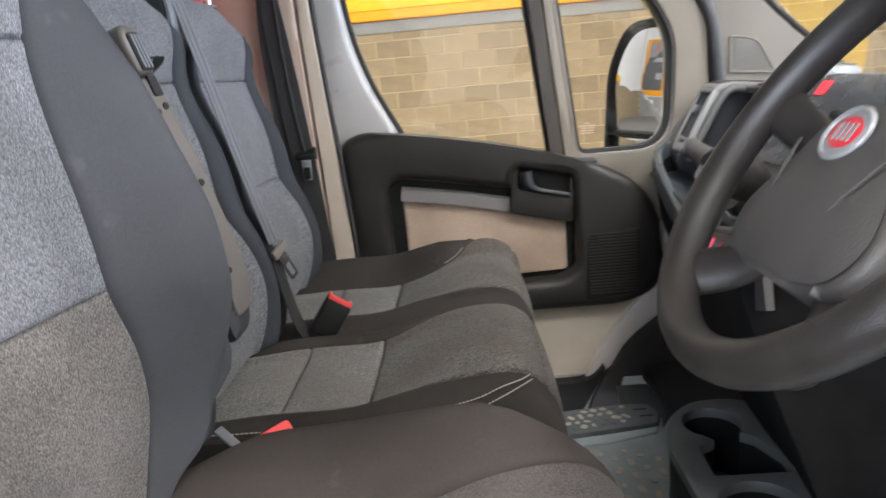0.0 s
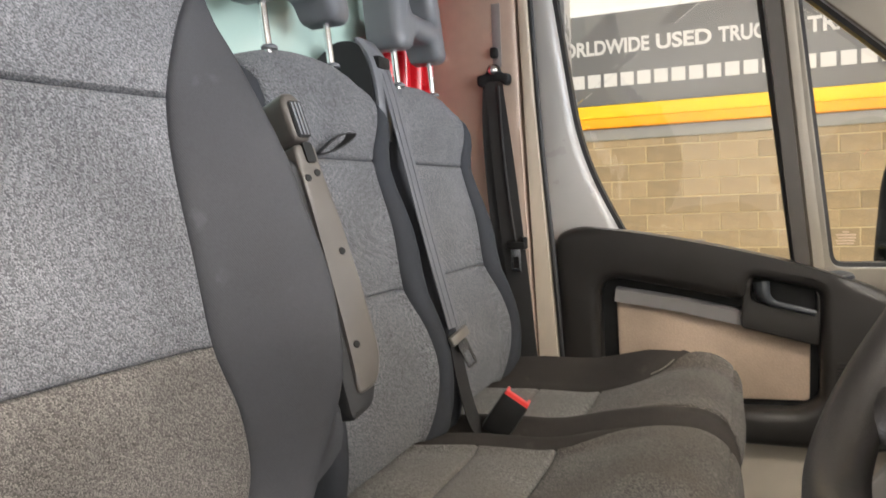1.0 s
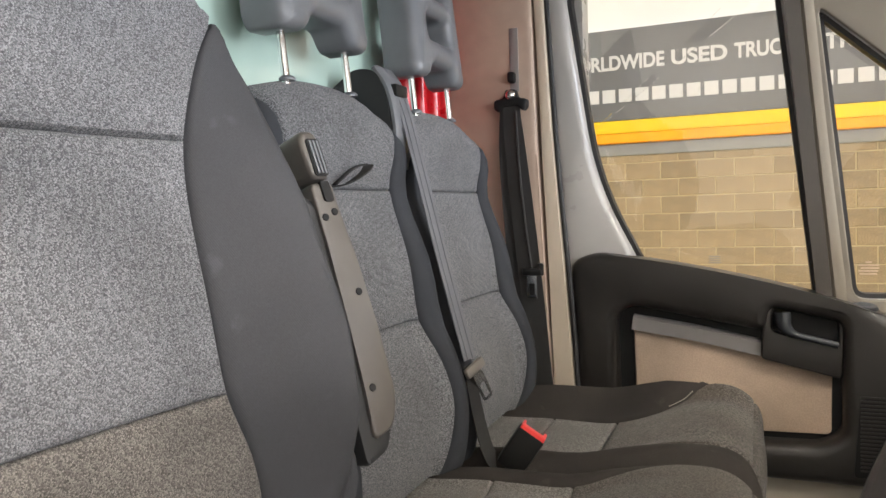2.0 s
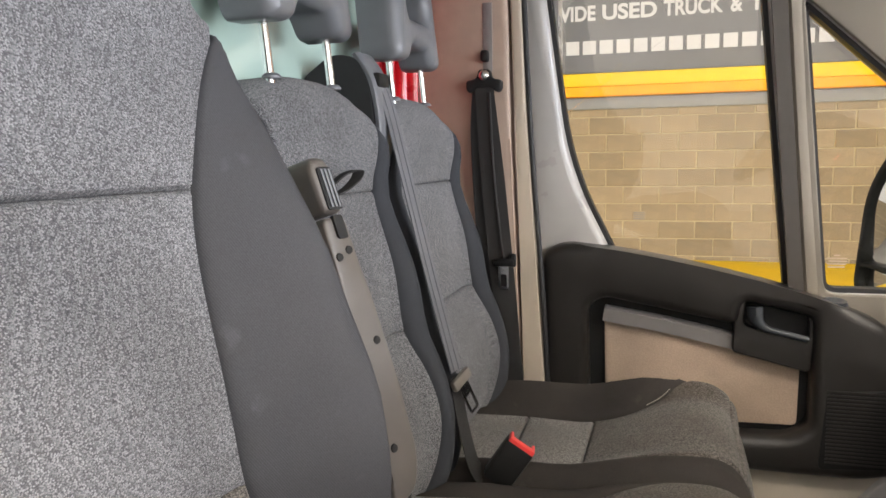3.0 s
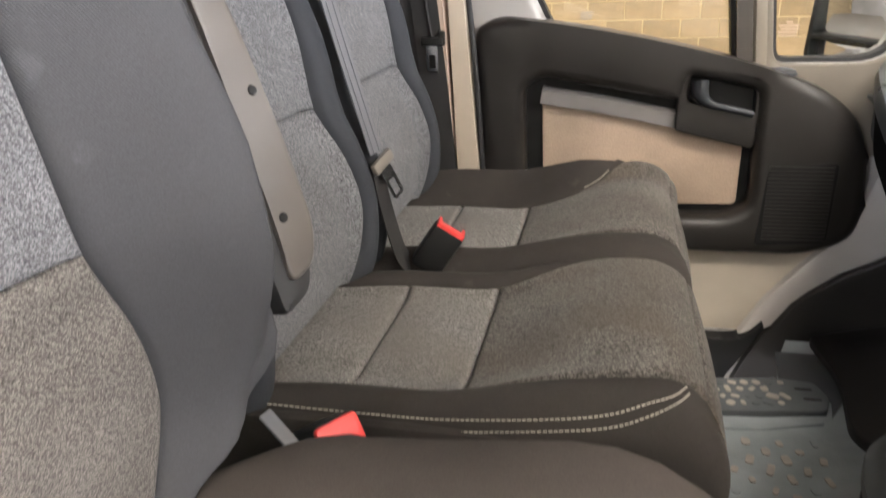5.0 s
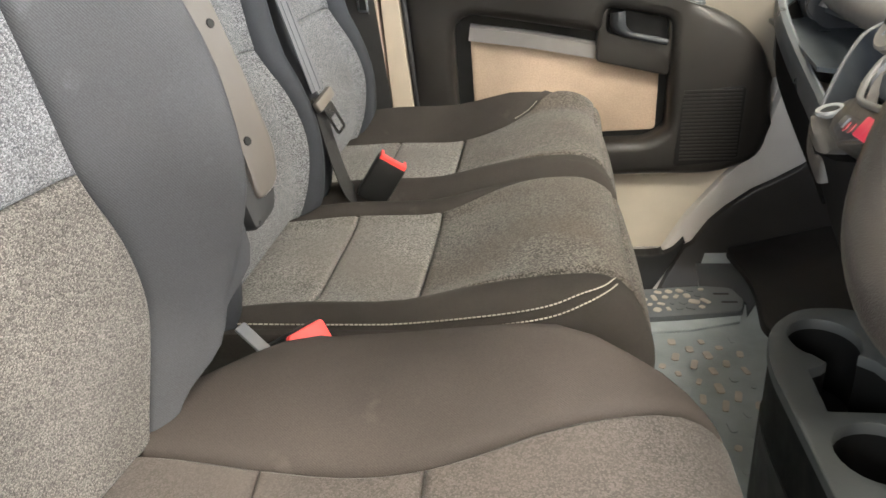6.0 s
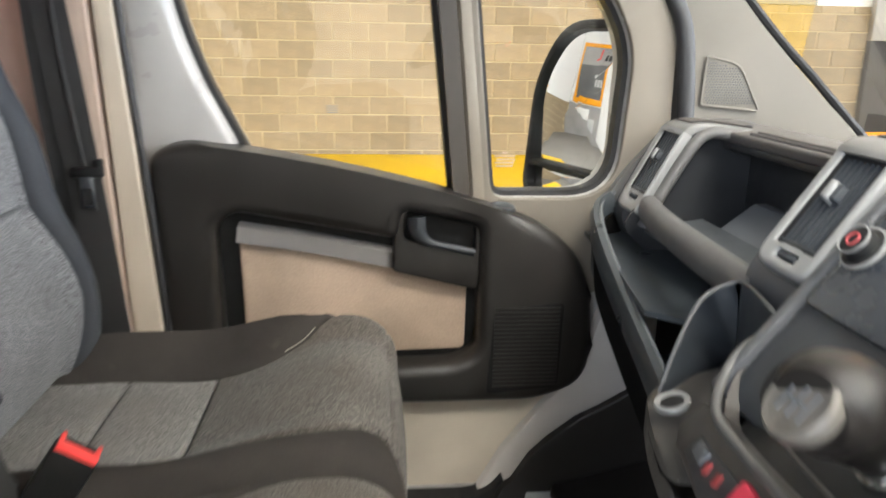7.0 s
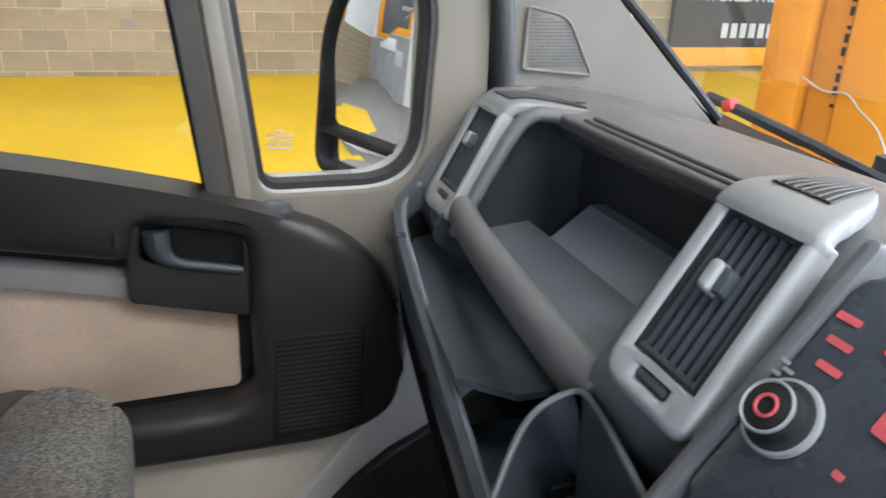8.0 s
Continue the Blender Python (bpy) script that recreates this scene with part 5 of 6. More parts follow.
def vent(cx, cy, cz, w, h, bdir, y0, y1, shroud, knob_r, edges, skew):
    """An air vent: silver surround, dark well, slats along its height, a tab and a thumb wheel."""
    b = Vector(bdir).normalized()
    a = Vector((0, -1, 0))
    n = a.cross(b).normalized()
    if n.x > 0:
        n = -n
    o = Vector((cx, cy, cz))
    left, right, low, top = edges
    at = lambda u, v, d: o + a * (u - skew * v) + b * v + n * d  # noqa: E731
    zt = -h / 2 - 0.008
    gap = rounded([(-w * 0.26, zt - 0.009), (w * 0.27, zt - 0.009), (w * 0.27, zt), (-w * 0.26, zt)], 0.003, 3)
    rim = lambda e: [(-w / 2 - e, -h / 2 - e), (w / 2 + e, -h / 2 - e), (w / 2 + e, h / 2 + e), (-w / 2 - e, h / 2 + e)]  # noqa: E731
    vt = part("vent", prism(rounded([(-w / 2 - left, -h / 2 - low), (w / 2 + right, -h / 2 - low), (w / 2 + right, h / 2 + top), (-w / 2 - left, h / 2 + top)], [0.024, 0.016, 0.002, 0.002], 6), at, -0.014, 0.004, 0.006, holes=(rim(0.002), gap), seg=3), "silver_plastic", dash, "silver-grey air vent surround")
    part("lining", prism(rim(0.0018), at, -0.03, 0.0005, 0.0, holes=(rim(-0.001),)), "black_plastic", vt, "black lining of the vent opening")
    part("well", prism([(-w / 2 - 0.004, -h / 2 - 0.022), (w / 2 + 0.004, -h / 2 - 0.022), (w / 2 + 0.004, h / 2 + 0.004), (-w / 2 - 0.004, h / 2 + 0.004)], at, -0.05, -0.022), "black_plastic", vt)
    k = 7
    for i in range(k):
        u = -w / 2 + w * (i + 0.5) / k
        part("slat", prism([(u - w * 0.02, -h / 2), (u + w * 0.02, -h / 2), (u + w * 0.02, h / 2), (u - w * 0.02, h / 2)], at, -0.024, -0.002), "dash_dark", vt, smooth=False)
    part("crossbar", prism([(-w / 2, -h / 2), (w / 2, -h / 2), (w / 2, -h / 2 + 0.004), (-w / 2, -h / 2 + 0.004)], at, -0.02, -0.001), "dash_dark", vt, smooth=False)
    tu, tv = -w * 0.10, h * 0.10
    part("tab", prism(rounded([(tu - knob_r, tv - knob_r * 1.9), (tu + knob_r, tv - knob_r * 1.9), (tu + knob_r, tv + knob_r * 1.9), (tu - knob_r, tv + knob_r * 1.9)], knob_r * 0.95, 6), at, -0.006, 0.010, 0.004, seg=3), "silver_plastic", vt, "silver direction tab")
    part("tab_side", prism(rounded([(tu, tv - knob_r * 1.6), (tu + knob_r * 2.2, tv - knob_r * 1.4), (tu + knob_r * 2.2, tv + knob_r * 1.6), (tu, tv + knob_r * 1.8)], knob_r * 0.5, 4), at, -0.010, 0.006, 0.003), "dash_dark", vt, "dark side of the tab")
    part("thumb_wheel", prism(rounded([(-w * 0.25, zt - 0.008), (w * 0.26, zt - 0.008), (w * 0.26, zt - 0.001), (-w * 0.25, zt - 0.001)], 0.003, 3), at, -0.02, 0.003, 0.002), "dash_dark", vt, "dark ribbed thumb wheel")
    part("cheek", prism(rounded(shroud, 0.02, 4), lambda u, v, d: Vector((u, d, v)), y0, y1, 0.0), "bevel_grey", vt, "dark grey vent cheek")
    return vt


vent(0.7245, 0.789, 0.744, 0.068, 0.112, (0.477, 0, 0.88), 0.826, 0.873, [(0.70, 0.60), (0.682, 0.645), (0.748, 0.772), (0.775, 0.796), (0.90, 0.79), (0.90, 0.60)], 0.0052, (0.020, 0.011, 0.040, 0.006), 0.02)
vent(0.685, 0.230, 0.787, 0.0625, 0.106, (0.62, 0, 0.78), 0.165, 0.30, [(0.668, 0.62), (0.650, 0.655), (0.643, 0.70), (0.720, 0.805), (0.765, 0.832), (0.90, 0.822), (0.90, 0.62)], 0.006, (0.017, 0.015, 0.030, 0.010), 0.118)


def ribbon(rows, f0, f1, lift, depth, roll):
    """A curved band over the rows (x, z, outer y, inner y), between the shares f0 and f1 of its width, with rolled edges."""
    bm, rings = bmesh.new(), []
    line = curve_points([(r[0], 0.0, r[1]) for r in rows], 6)
    m = len(rows) - 1
    for i, p in enumerate(line):
        a, b = line[max(0, i - 1)], line[min(len(line) - 1, i + 1)]
        t = (b - a).normalized()
        n = Vector((-t.z, 0, t.x))
        k = min(m - 1e-6, i / (len(line) - 1) * m)
        r0, r1, w = rows[int(k)], rows[int(k) + 1], k - int(k)
        ya, yb = lerp(r0[2], r1[2], w), lerp(r0[3], r1[3], w)
        ya, yb = lerp(ya, yb, f0), lerp(ya, yb, f1)
        q = min(roll, abs(ya - yb) * 0.4)
        sec = [(ya, -depth), (ya, -q), (ya - 0.3 * q, -0.3 * q), (ya - q, 0.0), ((ya + yb) / 2, 0.0008 * (roll > 0.002)), (yb + q, 0.0), (yb + 0.3 * q, -0.3 * q), (yb, -q), (yb, -depth)]
        rings.append([bm.verts.new(Vector((p.x, y, p.z)) + n * (d + lift)) for y, d in sec])
    for r0, r1 in zip(rings[:-1], rings[1:]):
        for j in range(len(r0)):
            h = (j + 1) % len(r0)
            bm.faces.new((r0[j], r0[h], r1[h], r1[j]))
    bm.faces.new(rings[0][::-1])
    bm.faces.new(rings[-1])
    bmesh.ops.recalc_face_normals(bm, faces=bm.faces[:])
    return bm


# silver wing over the outer vent and the cap over the centre vent, each with its defroster grille
wing_rows = [(0.7472, 0.7934, 0.844, 0.746), (0.7505, 0.7985, 0.844, 0.746), (0.7585, 0.8060, 0.844, 0.745), (0.769, 0.8105, 0.842, 0.744), (0.785, 0.8125, 0.836, 0.741), (0.805, 0.812, 0.822, 0.733), (0.830, 0.8095, 0.790, 0.716), (0.850, 0.807, 0.750, 0.698), (0.868, 0.805, 0.712, 0.682), (0.876, 0.804, 0.695, 0.684)]
cap_rows = [(0.7156, 0.8327, 0.285, 0.190), (0.7206, 0.8389, 0.286, 0.191), (0.732, 0.8445, 0.288, 0.195), (0.750, 0.8465, 0.291, 0.201), (0.775, 0.8460, 0.293, 0.214), (0.800, 0.8435, 0.290, 0.230), (0.825, 0.8400, 0.284, 0.250), (0.838, 0.8365, 0.276, 0.262)]
for nm, rows, lo, hi, wide, text in (("vent_wing", wing_rows, 3, 8, (0.20, 0.76), "silver wing with defroster slots"), ("vent_cap", cap_rows, 3, 7, (0.22, 0.80), "silver vent cap with oval defroster grille")):
    top = part(nm, ribbon(rows, 0.0, 1.0, 0.0, 0.014, 0.006), "silver_top_shaded", dash, text, angle=60)
    bed = rows[lo:hi]
    part("slot_bed", ribbon(bed, wide[0], wide[1], 0.0022, 0.001, 0.0008), "black_plastic", top, "dark defroster slot")
    ribs = 5 if nm == "vent_wing" else 7
    for i in range(ribs):
        f = lerp(wide[0] + 0.05, wide[1] - 0.05, i / (ribs - 1))
        part("slot_rib", ribbon(bed, f - 0.009, f + 0.009, 0.0036, 0.002, 0.0005), "rib_brown", top)
arch = curve_points([(0.694, 0.742, 0.640), (0.722, 0.740, 0.700), (0.765, 0.737, 0.776), (0.788, 0.733, 0.797), (0.81, 0.722, 0.799), (0.84, 0.70, 0.796), (0.868, 0.675, 0.794)], 6)
part("vent_arch", sweep(arch, lambda t: circle(0.010, 12, 1.2, 1.0)), "dash_plastic", dash, "grey arch beside the tray")

# centre stack
fb = Vector((0.62, 0, 0.78)).normalized()
fo = Vector((0.660, -0.02, 0.76))
fn = Vector((-fb.z, 0, fb.x))


def stack_at(u, v, d):
    return fo + Vector((0, -u, 0)) + fb * v + fn * d


stack = part("console_face", prism(rounded([(-0.175, -0.17), (0.20, -0.17), (0.20, 0.10), (-0.175, 0.10)], 0.02, 5), stack_at, -0.10, 0.0, 0.008), "dash_dark", dash, "dark centre console face")
part("frame", prism(rounded([(-0.186, -0.17), (-0.172, -0.17), (-0.172, 0.11), (-0.186, 0.11)], 0.01, 4), stack_at, -0.06, 0.008, 0.006), "bevel_grey", stack, "grey stack frame")
part("radio", prism(rounded([(-0.170, -0.060), (0.18, -0.060), (0.18, 0.092), (-0.170, 0.092)], 0.012, 4), stack_at, 0.0, 0.006, 0.003), "screen", stack, "dark radio face")
p = stack_at(-0.150, 0.004, 0.006)
kn = part("volume_knob", lathe([(0.0205, 0.0), (0.0205, 0.005), (0.0155, 0.007), (0.0142, 0.0165), (0.012, 0.0175), (0.0, 0.0172)], p, fn, 28), "black_plastic", stack, "dark rotary knob")
part("ring", lathe([(0.0200, 0.0), (0.0218, 0.002), (0.0212, 0.0052), (0.0198, 0.0055)], p, fn, 28), "silver_plastic", kn)
part("cap", lathe([(0.0144, 0.0155), (0.0148, 0.0178), (0.0138, 0.0184), (0.0130, 0.0176), (0.0128, 0.0150)], p, fn, 28), "silver_plastic", kn)
ringp = [p + fn * 0.0180 + Vector((0, 0.0058 * math.cos(a), 0)) + fb * (0.0058 * math.sin(a)) for a in (2 * math.pi * i / 20 for i in range(20))]
part("symbol", sweep(ringp, circle(0.0011, 6), up=tuple(fn), closed=True), "lit_red", kn, "red lit power symbol")
for du, dv, ln in ((-0.178, 0.029, 0.006), (-0.177, 0.021, 0.005), (-0.170, 0.0255, 0.004)):
    part("legend_bar", prism(rounded([(du - ln, dv - 0.0012), (du + ln, dv - 0.0012), (du + ln, dv + 0.0012), (du - ln, dv + 0.0012)], 0.0008, 3), lambda u, v, d: stack_at(u * 0.9 - 0.014, v, d), 0.006, 0.0068), "silver_plastic", stack, smooth=False)
for i in range(3):
    u, v = -0.150 - i * 0.0048, 0.038 + i * 0.0135
    part("lit_key", prism(rounded([(u - 0.0075, v - 0.0022), (u + 0.0075, v - 0.0022), (u + 0.0075, v + 0.0022), (u - 0.0075, v + 0.0022)], 0.001, 3), stack_at, 0.006, 0.0068), "lit_red", stack, "red lit key legend")
part("display", prism([(-0.05, -0.02), (0.10, -0.02), (0.10, 0.05), (-0.05, 0.05)], stack_at, 0.006, 0.0066), "screen", stack, "dark display", smooth=False)
part("lit_key", prism(rounded([(-0.113, 0.024), (-0.098, 0.024), (-0.098, 0.040), (-0.113, 0.040)], 0.003), stack_at, 0.006, 0.0072), "lit_red", stack, "large red lit key")
part("lit_key", prism(rounded([(-0.113, -0.003), (-0.107, -0.003), (-0.107, 0.001), (-0.113, 0.001)], 0.001), stack_at, 0.006, 0.0068), "lit_red", stack, "small red lit key")
part("red_display", prism(rounded([(-0.133, 0.058), (-0.105, 0.058), (-0.105, 0.081), (-0.133, 0.081)], 0.003), stack_at, 0.006, 0.0072), "display_red", stack, "red lit radio display", smooth=False)
part("dial", lathe([(0.036, 0.0), (0.036, 0.008), (0.03, 0.010), (0.026, 0.03), (0.0, 0.03)], stack_at(-0.075, -0.125, 0.0), fn, 28), "black_plastic", stack, "black heater dial")

# storage cup with the arched wall, lighter socket and switch strip
cup_line = curve_points([(0.545, 0.262, 0.575), (0.566, 0.275, 0.625), (0.598, 0.296, 0.668), (0.632, 0.296, 0.686), (0.635, 0.270, 0.690), (0.625, 0.215, 0.690), (0.615, 0.16, 0.686)], 8)
cup = part("storage_cup", sweep(cup_line, [(-0.002, -0.11), (0.002, -0.11), (0.002, 0.0), (-0.002, 0.0)]), "dash_dark", dash, "arched dark storage cup wall")
part("cup_edge", sweep(cup_line, circle(0.0027, 8)), "bevel_grey", cup, "light rounded cup edge")
part("cup_back", newbox(0.652, 0.664, 0.16, 0.30, 0.53, 0.684), "dash_dark", cup)
# black box added to stand for the dark gap behind the cup
part("cup_foot", newbox(0.666, 0.68, 0.08, 0.325, 0.44, 0.625), "black_plastic", cup)
con = part("switch_console", prism(rounded([(0.475, 0.30), (0.45, 0.22), (0.432, 0.115), (0.62, 0.09), (0.72, 0.30)], [0.03, 0.05, 0.01, 0.02, 0.02], 5), lambda u, v, d: Vector((u + 0.07, v, 0.575 + 0.25 * (u - 0.5) + d)), -0.04, 0.0, 0.012, seg=3), "console_taupe", dash, "taupe lower console with lighter socket")
part("lighter_socket", lathe([(0.017, 0.0), (0.019, 0.004), (0.0175, 0.007), (0.0125, 0.006), (0.0115, -0.004), (0.0, -0.004)], (0.542, 0.217, 0.582), (-0.3, 0, 1), 24), "silver_plastic", con, "silver-rimmed lighter socket")
part("socket_hole", lathe([(0.0, 0.0045), (0.0125, 0.0045), (0.0125, 0.003)], (0.542, 0.217, 0.582), (-0.3, 0, 1), 24), "black_plastic", con)


def band_at(u, v, d):
    # the sloping face of the gear surround
    return Vector((u, v, 0.588 + 1.5 * (u - 0.542) - 0.48 * (v - 0.217))) + Vector((-0.80, 0.256, 0.534)) * d


band_out = [(0.528, 0.172), (0.514, 0.145), (0.490, 0.048), (0.479, -0.07), (0.462, -0.16), (0.452, -0.23)]
band_in = [(0.478, -0.23), (0.483, -0.156), (0.499, -0.06), (0.520, 0.049), (0.537, 0.114), (0.542, 0.155)]
band = part("gear_surround", prism(band_out + band_in, band_at, -0.035, 0.0, 0.004), "console_taupe", dash, "grey sloping gear surround with switches")
panel = part("switch_panel", prism([(0.4925, 0.045), (0.4815, -0.07), (0.466, -0.15), (0.480, -0.122), (0.503, 0.01), (0.521, 0.105), (0.512, 0.118)], band_at, 0.0, 0.0022, 0.001), "dash_dark", band, "dark switch panel")
part("hazard_switch", prism(rounded([(0.490, -0.004), (0.503, -0.007), (0.490, -0.066), (0.477, -0.068)], 0.003, 3), band_at, 0.0, 0.007, 0.002), "hazard_red", panel, "red lit hazard switch")
for u, v in ((0.5045, 0.056), (0.5, 0.030), (0.4715, -0.138)):
    part("switch_lamp", prism(rounded([(u - 0.003, v - 0.005), (u + 0.003, v - 0.004), (u + 0.003, v + 0.005), (u - 0.003, v + 0.004)], 0.001, 3), band_at, 0.0022, 0.0036), "lit_red", panel, "red lit switch legend", smooth=False)
part("blank_switch", prism(rounded([(0.505, 0.070), (0.512, 0.066), (0.518, 0.095), (0.512, 0.098)], 0.002, 3), band_at, 0.0022, 0.005, 0.001), "dash_mid", panel, "grey blank switch")
ridge = curve_points([band_at(0.472, -0.23, 0.002), band_at(0.481, -0.156, 0.002), band_at(0.499, -0.06, 0.002), band_at(0.520, 0.049, 0.002), band_at(0.535, 0.112, 0.002), Vector((0.556, 0.150, 0.645)), Vector((0.585, 0.168, 0.668)), Vector((0.625, 0.165, 0.688)), Vector((0.65, 0.15, 0.70))], 7)
part("surround_edge", sweep(ridge, circle(0.0045, 10)), "dash_plastic", band, "light rounded edge of the surround")
part("surround_wall", sweep([p + Vector((0.010, -0.010, -0.004)) for p in ridge], [(-0.002, -0.085), (0.006, -0.085), (0.006, 0.0), (-0.006, 0.002)]), "console_taupe", band, "inner wall of the surround")
tray = part("boot_tray", prism(rounded([(0.515, 0.06), (0.49, -0.13), (0.70, -0.13), (0.70, 0.12), (0.56, 0.12)], 0.03, 4), lambda u, v, d: Vector((u, v, 0.605 + 0.6 * (u - 0.5) - 0.30 * (v - 0.05) + d)), -0.02, 0.0, 0.006), "black_plastic", band, "black tray round the boot")
inner = curve_points([(0.545, 0.060, 0.655), (0.528, 0.0, 0.662), (0.508, -0.086, 0.676), (0.498, -0.131, 0.682)], 6)
part("tray_edge", sweep(inner, circle(0.0018, 8)), "console_taupe", band, "thin light tray edge")
gear = thing("gear_lever", (0.60, -0.04, 0.62), "dark brown-grey gear lever knob with silver cap", "gear lever")
ga = Vector((-0.72, -0.06, 0.60)).normalized()
gc = Vector((0.471, -0.096, 0.745))
neck = curve_points([gc - ga * 0.006, (0.488, -0.090, 0.741), (0.508, -0.079, 0.734), (0.531, -0.070, 0.715), (0.548, -0.062, 0.694), (0.556, -0.061, 0.683)], 7)
swell = lambda t: lerp(0.0215, 0.0312, smooth01(-0.12, 0.30, t)) - 0.0165 * smooth01(0.42, 0.95, t)  # noqa: E731
part("knob", sweep(neck, lambda t: circle(swell(t), 28), up=(0, 1, 0)), "wheel_skin", gear, "large rounded dark knob")
cap = part("cap", lathe([(0.0222, -0.008), (0.0232, 0.001), (0.021, 0.0035), (0.0175, 0.0015), (0.0, 0.0025)], gc, ga, 32), "cap_grey", gear, "silver shift pattern cap")
gs = ga.cross(Vector((0, 0, 1))).normalized()
gt = gs.cross(ga).normalized()
for k in (-0.009, 0.0, 0.009):
    q = [gc + ga * 0.0028 + gs * k + gt * w for w in (-0.010, 0.010)]
    part("pattern_line", sweep(q, flat_section(0.0016, 0.0014), up=tuple(ga)), "dash_mid", cap, smooth=False)
part("pattern_line", sweep([gc + ga * 0.0028 - gs * 0.009, gc + ga * 0.0028 + gs * 0.009], flat_section(0.0016, 0.0014), up=tuple(ga)), "dash_mid", cap, smooth=False)
gd = (neck[-1] - neck[-3]).normalized()
part("collar", lathe([(0.015, -0.004), (0.0185, 0.0), (0.0185, 0.010), (0.0165, 0.013), (0.0185, 0.017), (0.0185, 0.027), (0.014, 0.031)], neck[-1], gd, 24), "chrome", gear, "bright ringed collar")
part("stalk", sweep([neck[-1] + gd * 0.02, neck[-1] + gd * 0.085], circle(0.010, 14), up=(0, 1, 0)), "black_plastic", gear)
part("boot", lathe([(0.016, 0.030), (0.020, 0.040), (0.030, 0.047), (0.034, 0.058), (0.047, 0.064), (0.052, 0.078), (0.066, 0.086)], neck[-1], gd, 24), "rubber", gear, "black folded boot")
side_top = [Vector(q) for q in ((0.66, 0.345, 0.555), (0.575, 0.325, 0.555), (0.545, 0.285, 0.552), (0.522, 0.225, 0.548), (0.508, 0.160, 0.548), (0.494, 0.048, 0.572), (0.483, -0.07, 0.610), (0.458, -0.22, 0.645))]
bm = bmesh.new()
cols = []
for i, q in enumerate(side_top):
    cols.append([bm.verts.new(q + Vector((lerp(0.0, 0.20, t ** 1.2), -0.02 * t, (0.11 - q.z) * t))) for t in (0.0, 0.25, 0.5, 0.75, 1.0)] + [bm.verts.new(Vector((0.92, q.y - 0.02, z))) for z in (0.11, q.z)])
for c0, c1 in zip(cols[:-1], cols[1:]):
    for k in range(len(c0)):
        h = (k + 1) % len(c0)
        bm.faces.new((c0[k], c0[h], c1[h], c1[k]))
bm.faces.new(cols[0])
bm.faces.new(cols[-1][::-1])
# coloured near-black to stand for the unlit footwell here
part("console_side", bm, "carpet", dash, "near-black side of the lower console, footwell shade in its colour", angle=60)
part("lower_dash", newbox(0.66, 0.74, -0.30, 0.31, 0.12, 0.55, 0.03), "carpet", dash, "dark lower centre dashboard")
part("driver_dash", prism(rounded([(0.70, 0.50), (0.68, 0.72), (0.78, 0.86), (0.92, 0.88), (1.0, 0.80), (1.0, 0.50)], 0.04, 5), lambda u, v, d: Vector((u, d, v)), -0.88, -0.22), "black_plastic", dash, "dark driver side dashboard with binnacle")
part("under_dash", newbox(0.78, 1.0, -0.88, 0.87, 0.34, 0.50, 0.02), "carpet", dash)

# ---- floor console with cup holders ----
ch = thing("cup_holder", (0.52, 0.0, FLOOR), "dark grey floor console with two round cup holders", "cup holder")
co = rounded([(0.438, -0.01), (0.447, 0.05), (0.466, 0.10), (0.515, 0.148), (0.587, 0.148), (0.63, 0.10), (0.64, -0.02), (0.62, -0.25), (0.44, -0.25)], [0.03, 0.04, 0.04, 0.03, 0.03, 0.04, 0.05, 0.02, 0.02], 5)
ring_h = [(0.524 + 0.044 * math.cos(radians(a)), 0.066 + 0.05 * math.sin(radians(a))) for a in range(-50, 231, 14)]
h1 = ring_h + [(0.509, 0.011), (0.500, 0.002), (0.482, -0.006), (0.478, -0.088), (0.583, -0.090), (0.586, -0.045), (0.568, 0.012)]
h3 = [(0.512 + 0.05 * math.cos(a), -0.158 + 0.05 * math.sin(a)) for a in (2 * math.pi * i / 24 for i in range(24))]
part("tray", prism(co, lambda u, v, d: Vector((u, v, 0.315 + d)), -0.010, 0.006, 0.003, holes=(h1, h3)), "holder_grey", ch, "grey top frame")
part("body", prism(shrink(co, 0.965), lambda u, v, d: Vector((u, v, 0.20 + d)), -0.135, 0.106, 0.0, holes=(shrink(h1, 1.02), shrink(h3, 1.02))), "cup_black_shaded", ch, "black console body, shade of the wells in its colour")
part("band", prism(shrink(co, 0.985), lambda u, v, d: Vector((u, v, 0.20 + d)), -0.14, 0.01, 0.004), "black_plastic", ch, "black lower skirt")
part("tongue", newbox(0.50, 0.545, -0.092, -0.070, 0.300, 0.306, 0.003), "dash_mid", ch, "grey divider tongue")

# ---- steering wheel ----
sw = thing("steering_wheel", (0.455, -0.45, 0.82), "dark four-spoke steering wheel with round badge", "steering wheel")
TH = radians(51.3)
wc = Vector((0.445, -0.487, 0.811))
e1, e2, en = Vector((math.cos(TH), 0, math.sin(TH))), Vector((0, 1, 0)), Vector((-math.sin(TH), 0, math.cos(TH)))
RR, WK = 0.180, 0.92
rim = [wc + e1 * (RR * math.cos(a)) + e2 * (RR * math.sin(a)) for a in (2 * math.pi * i / 72 for i in range(72))]
part("rim", sweep(rim, circle(0.0165, 16, 1.0, 1.1), up=tuple(en), closed=True), "wheel_skin", sw, "black moulded rim")


def wheel_at(u, v, d):
    return wc + (e2 * u + e1 * v + en * d) * WK


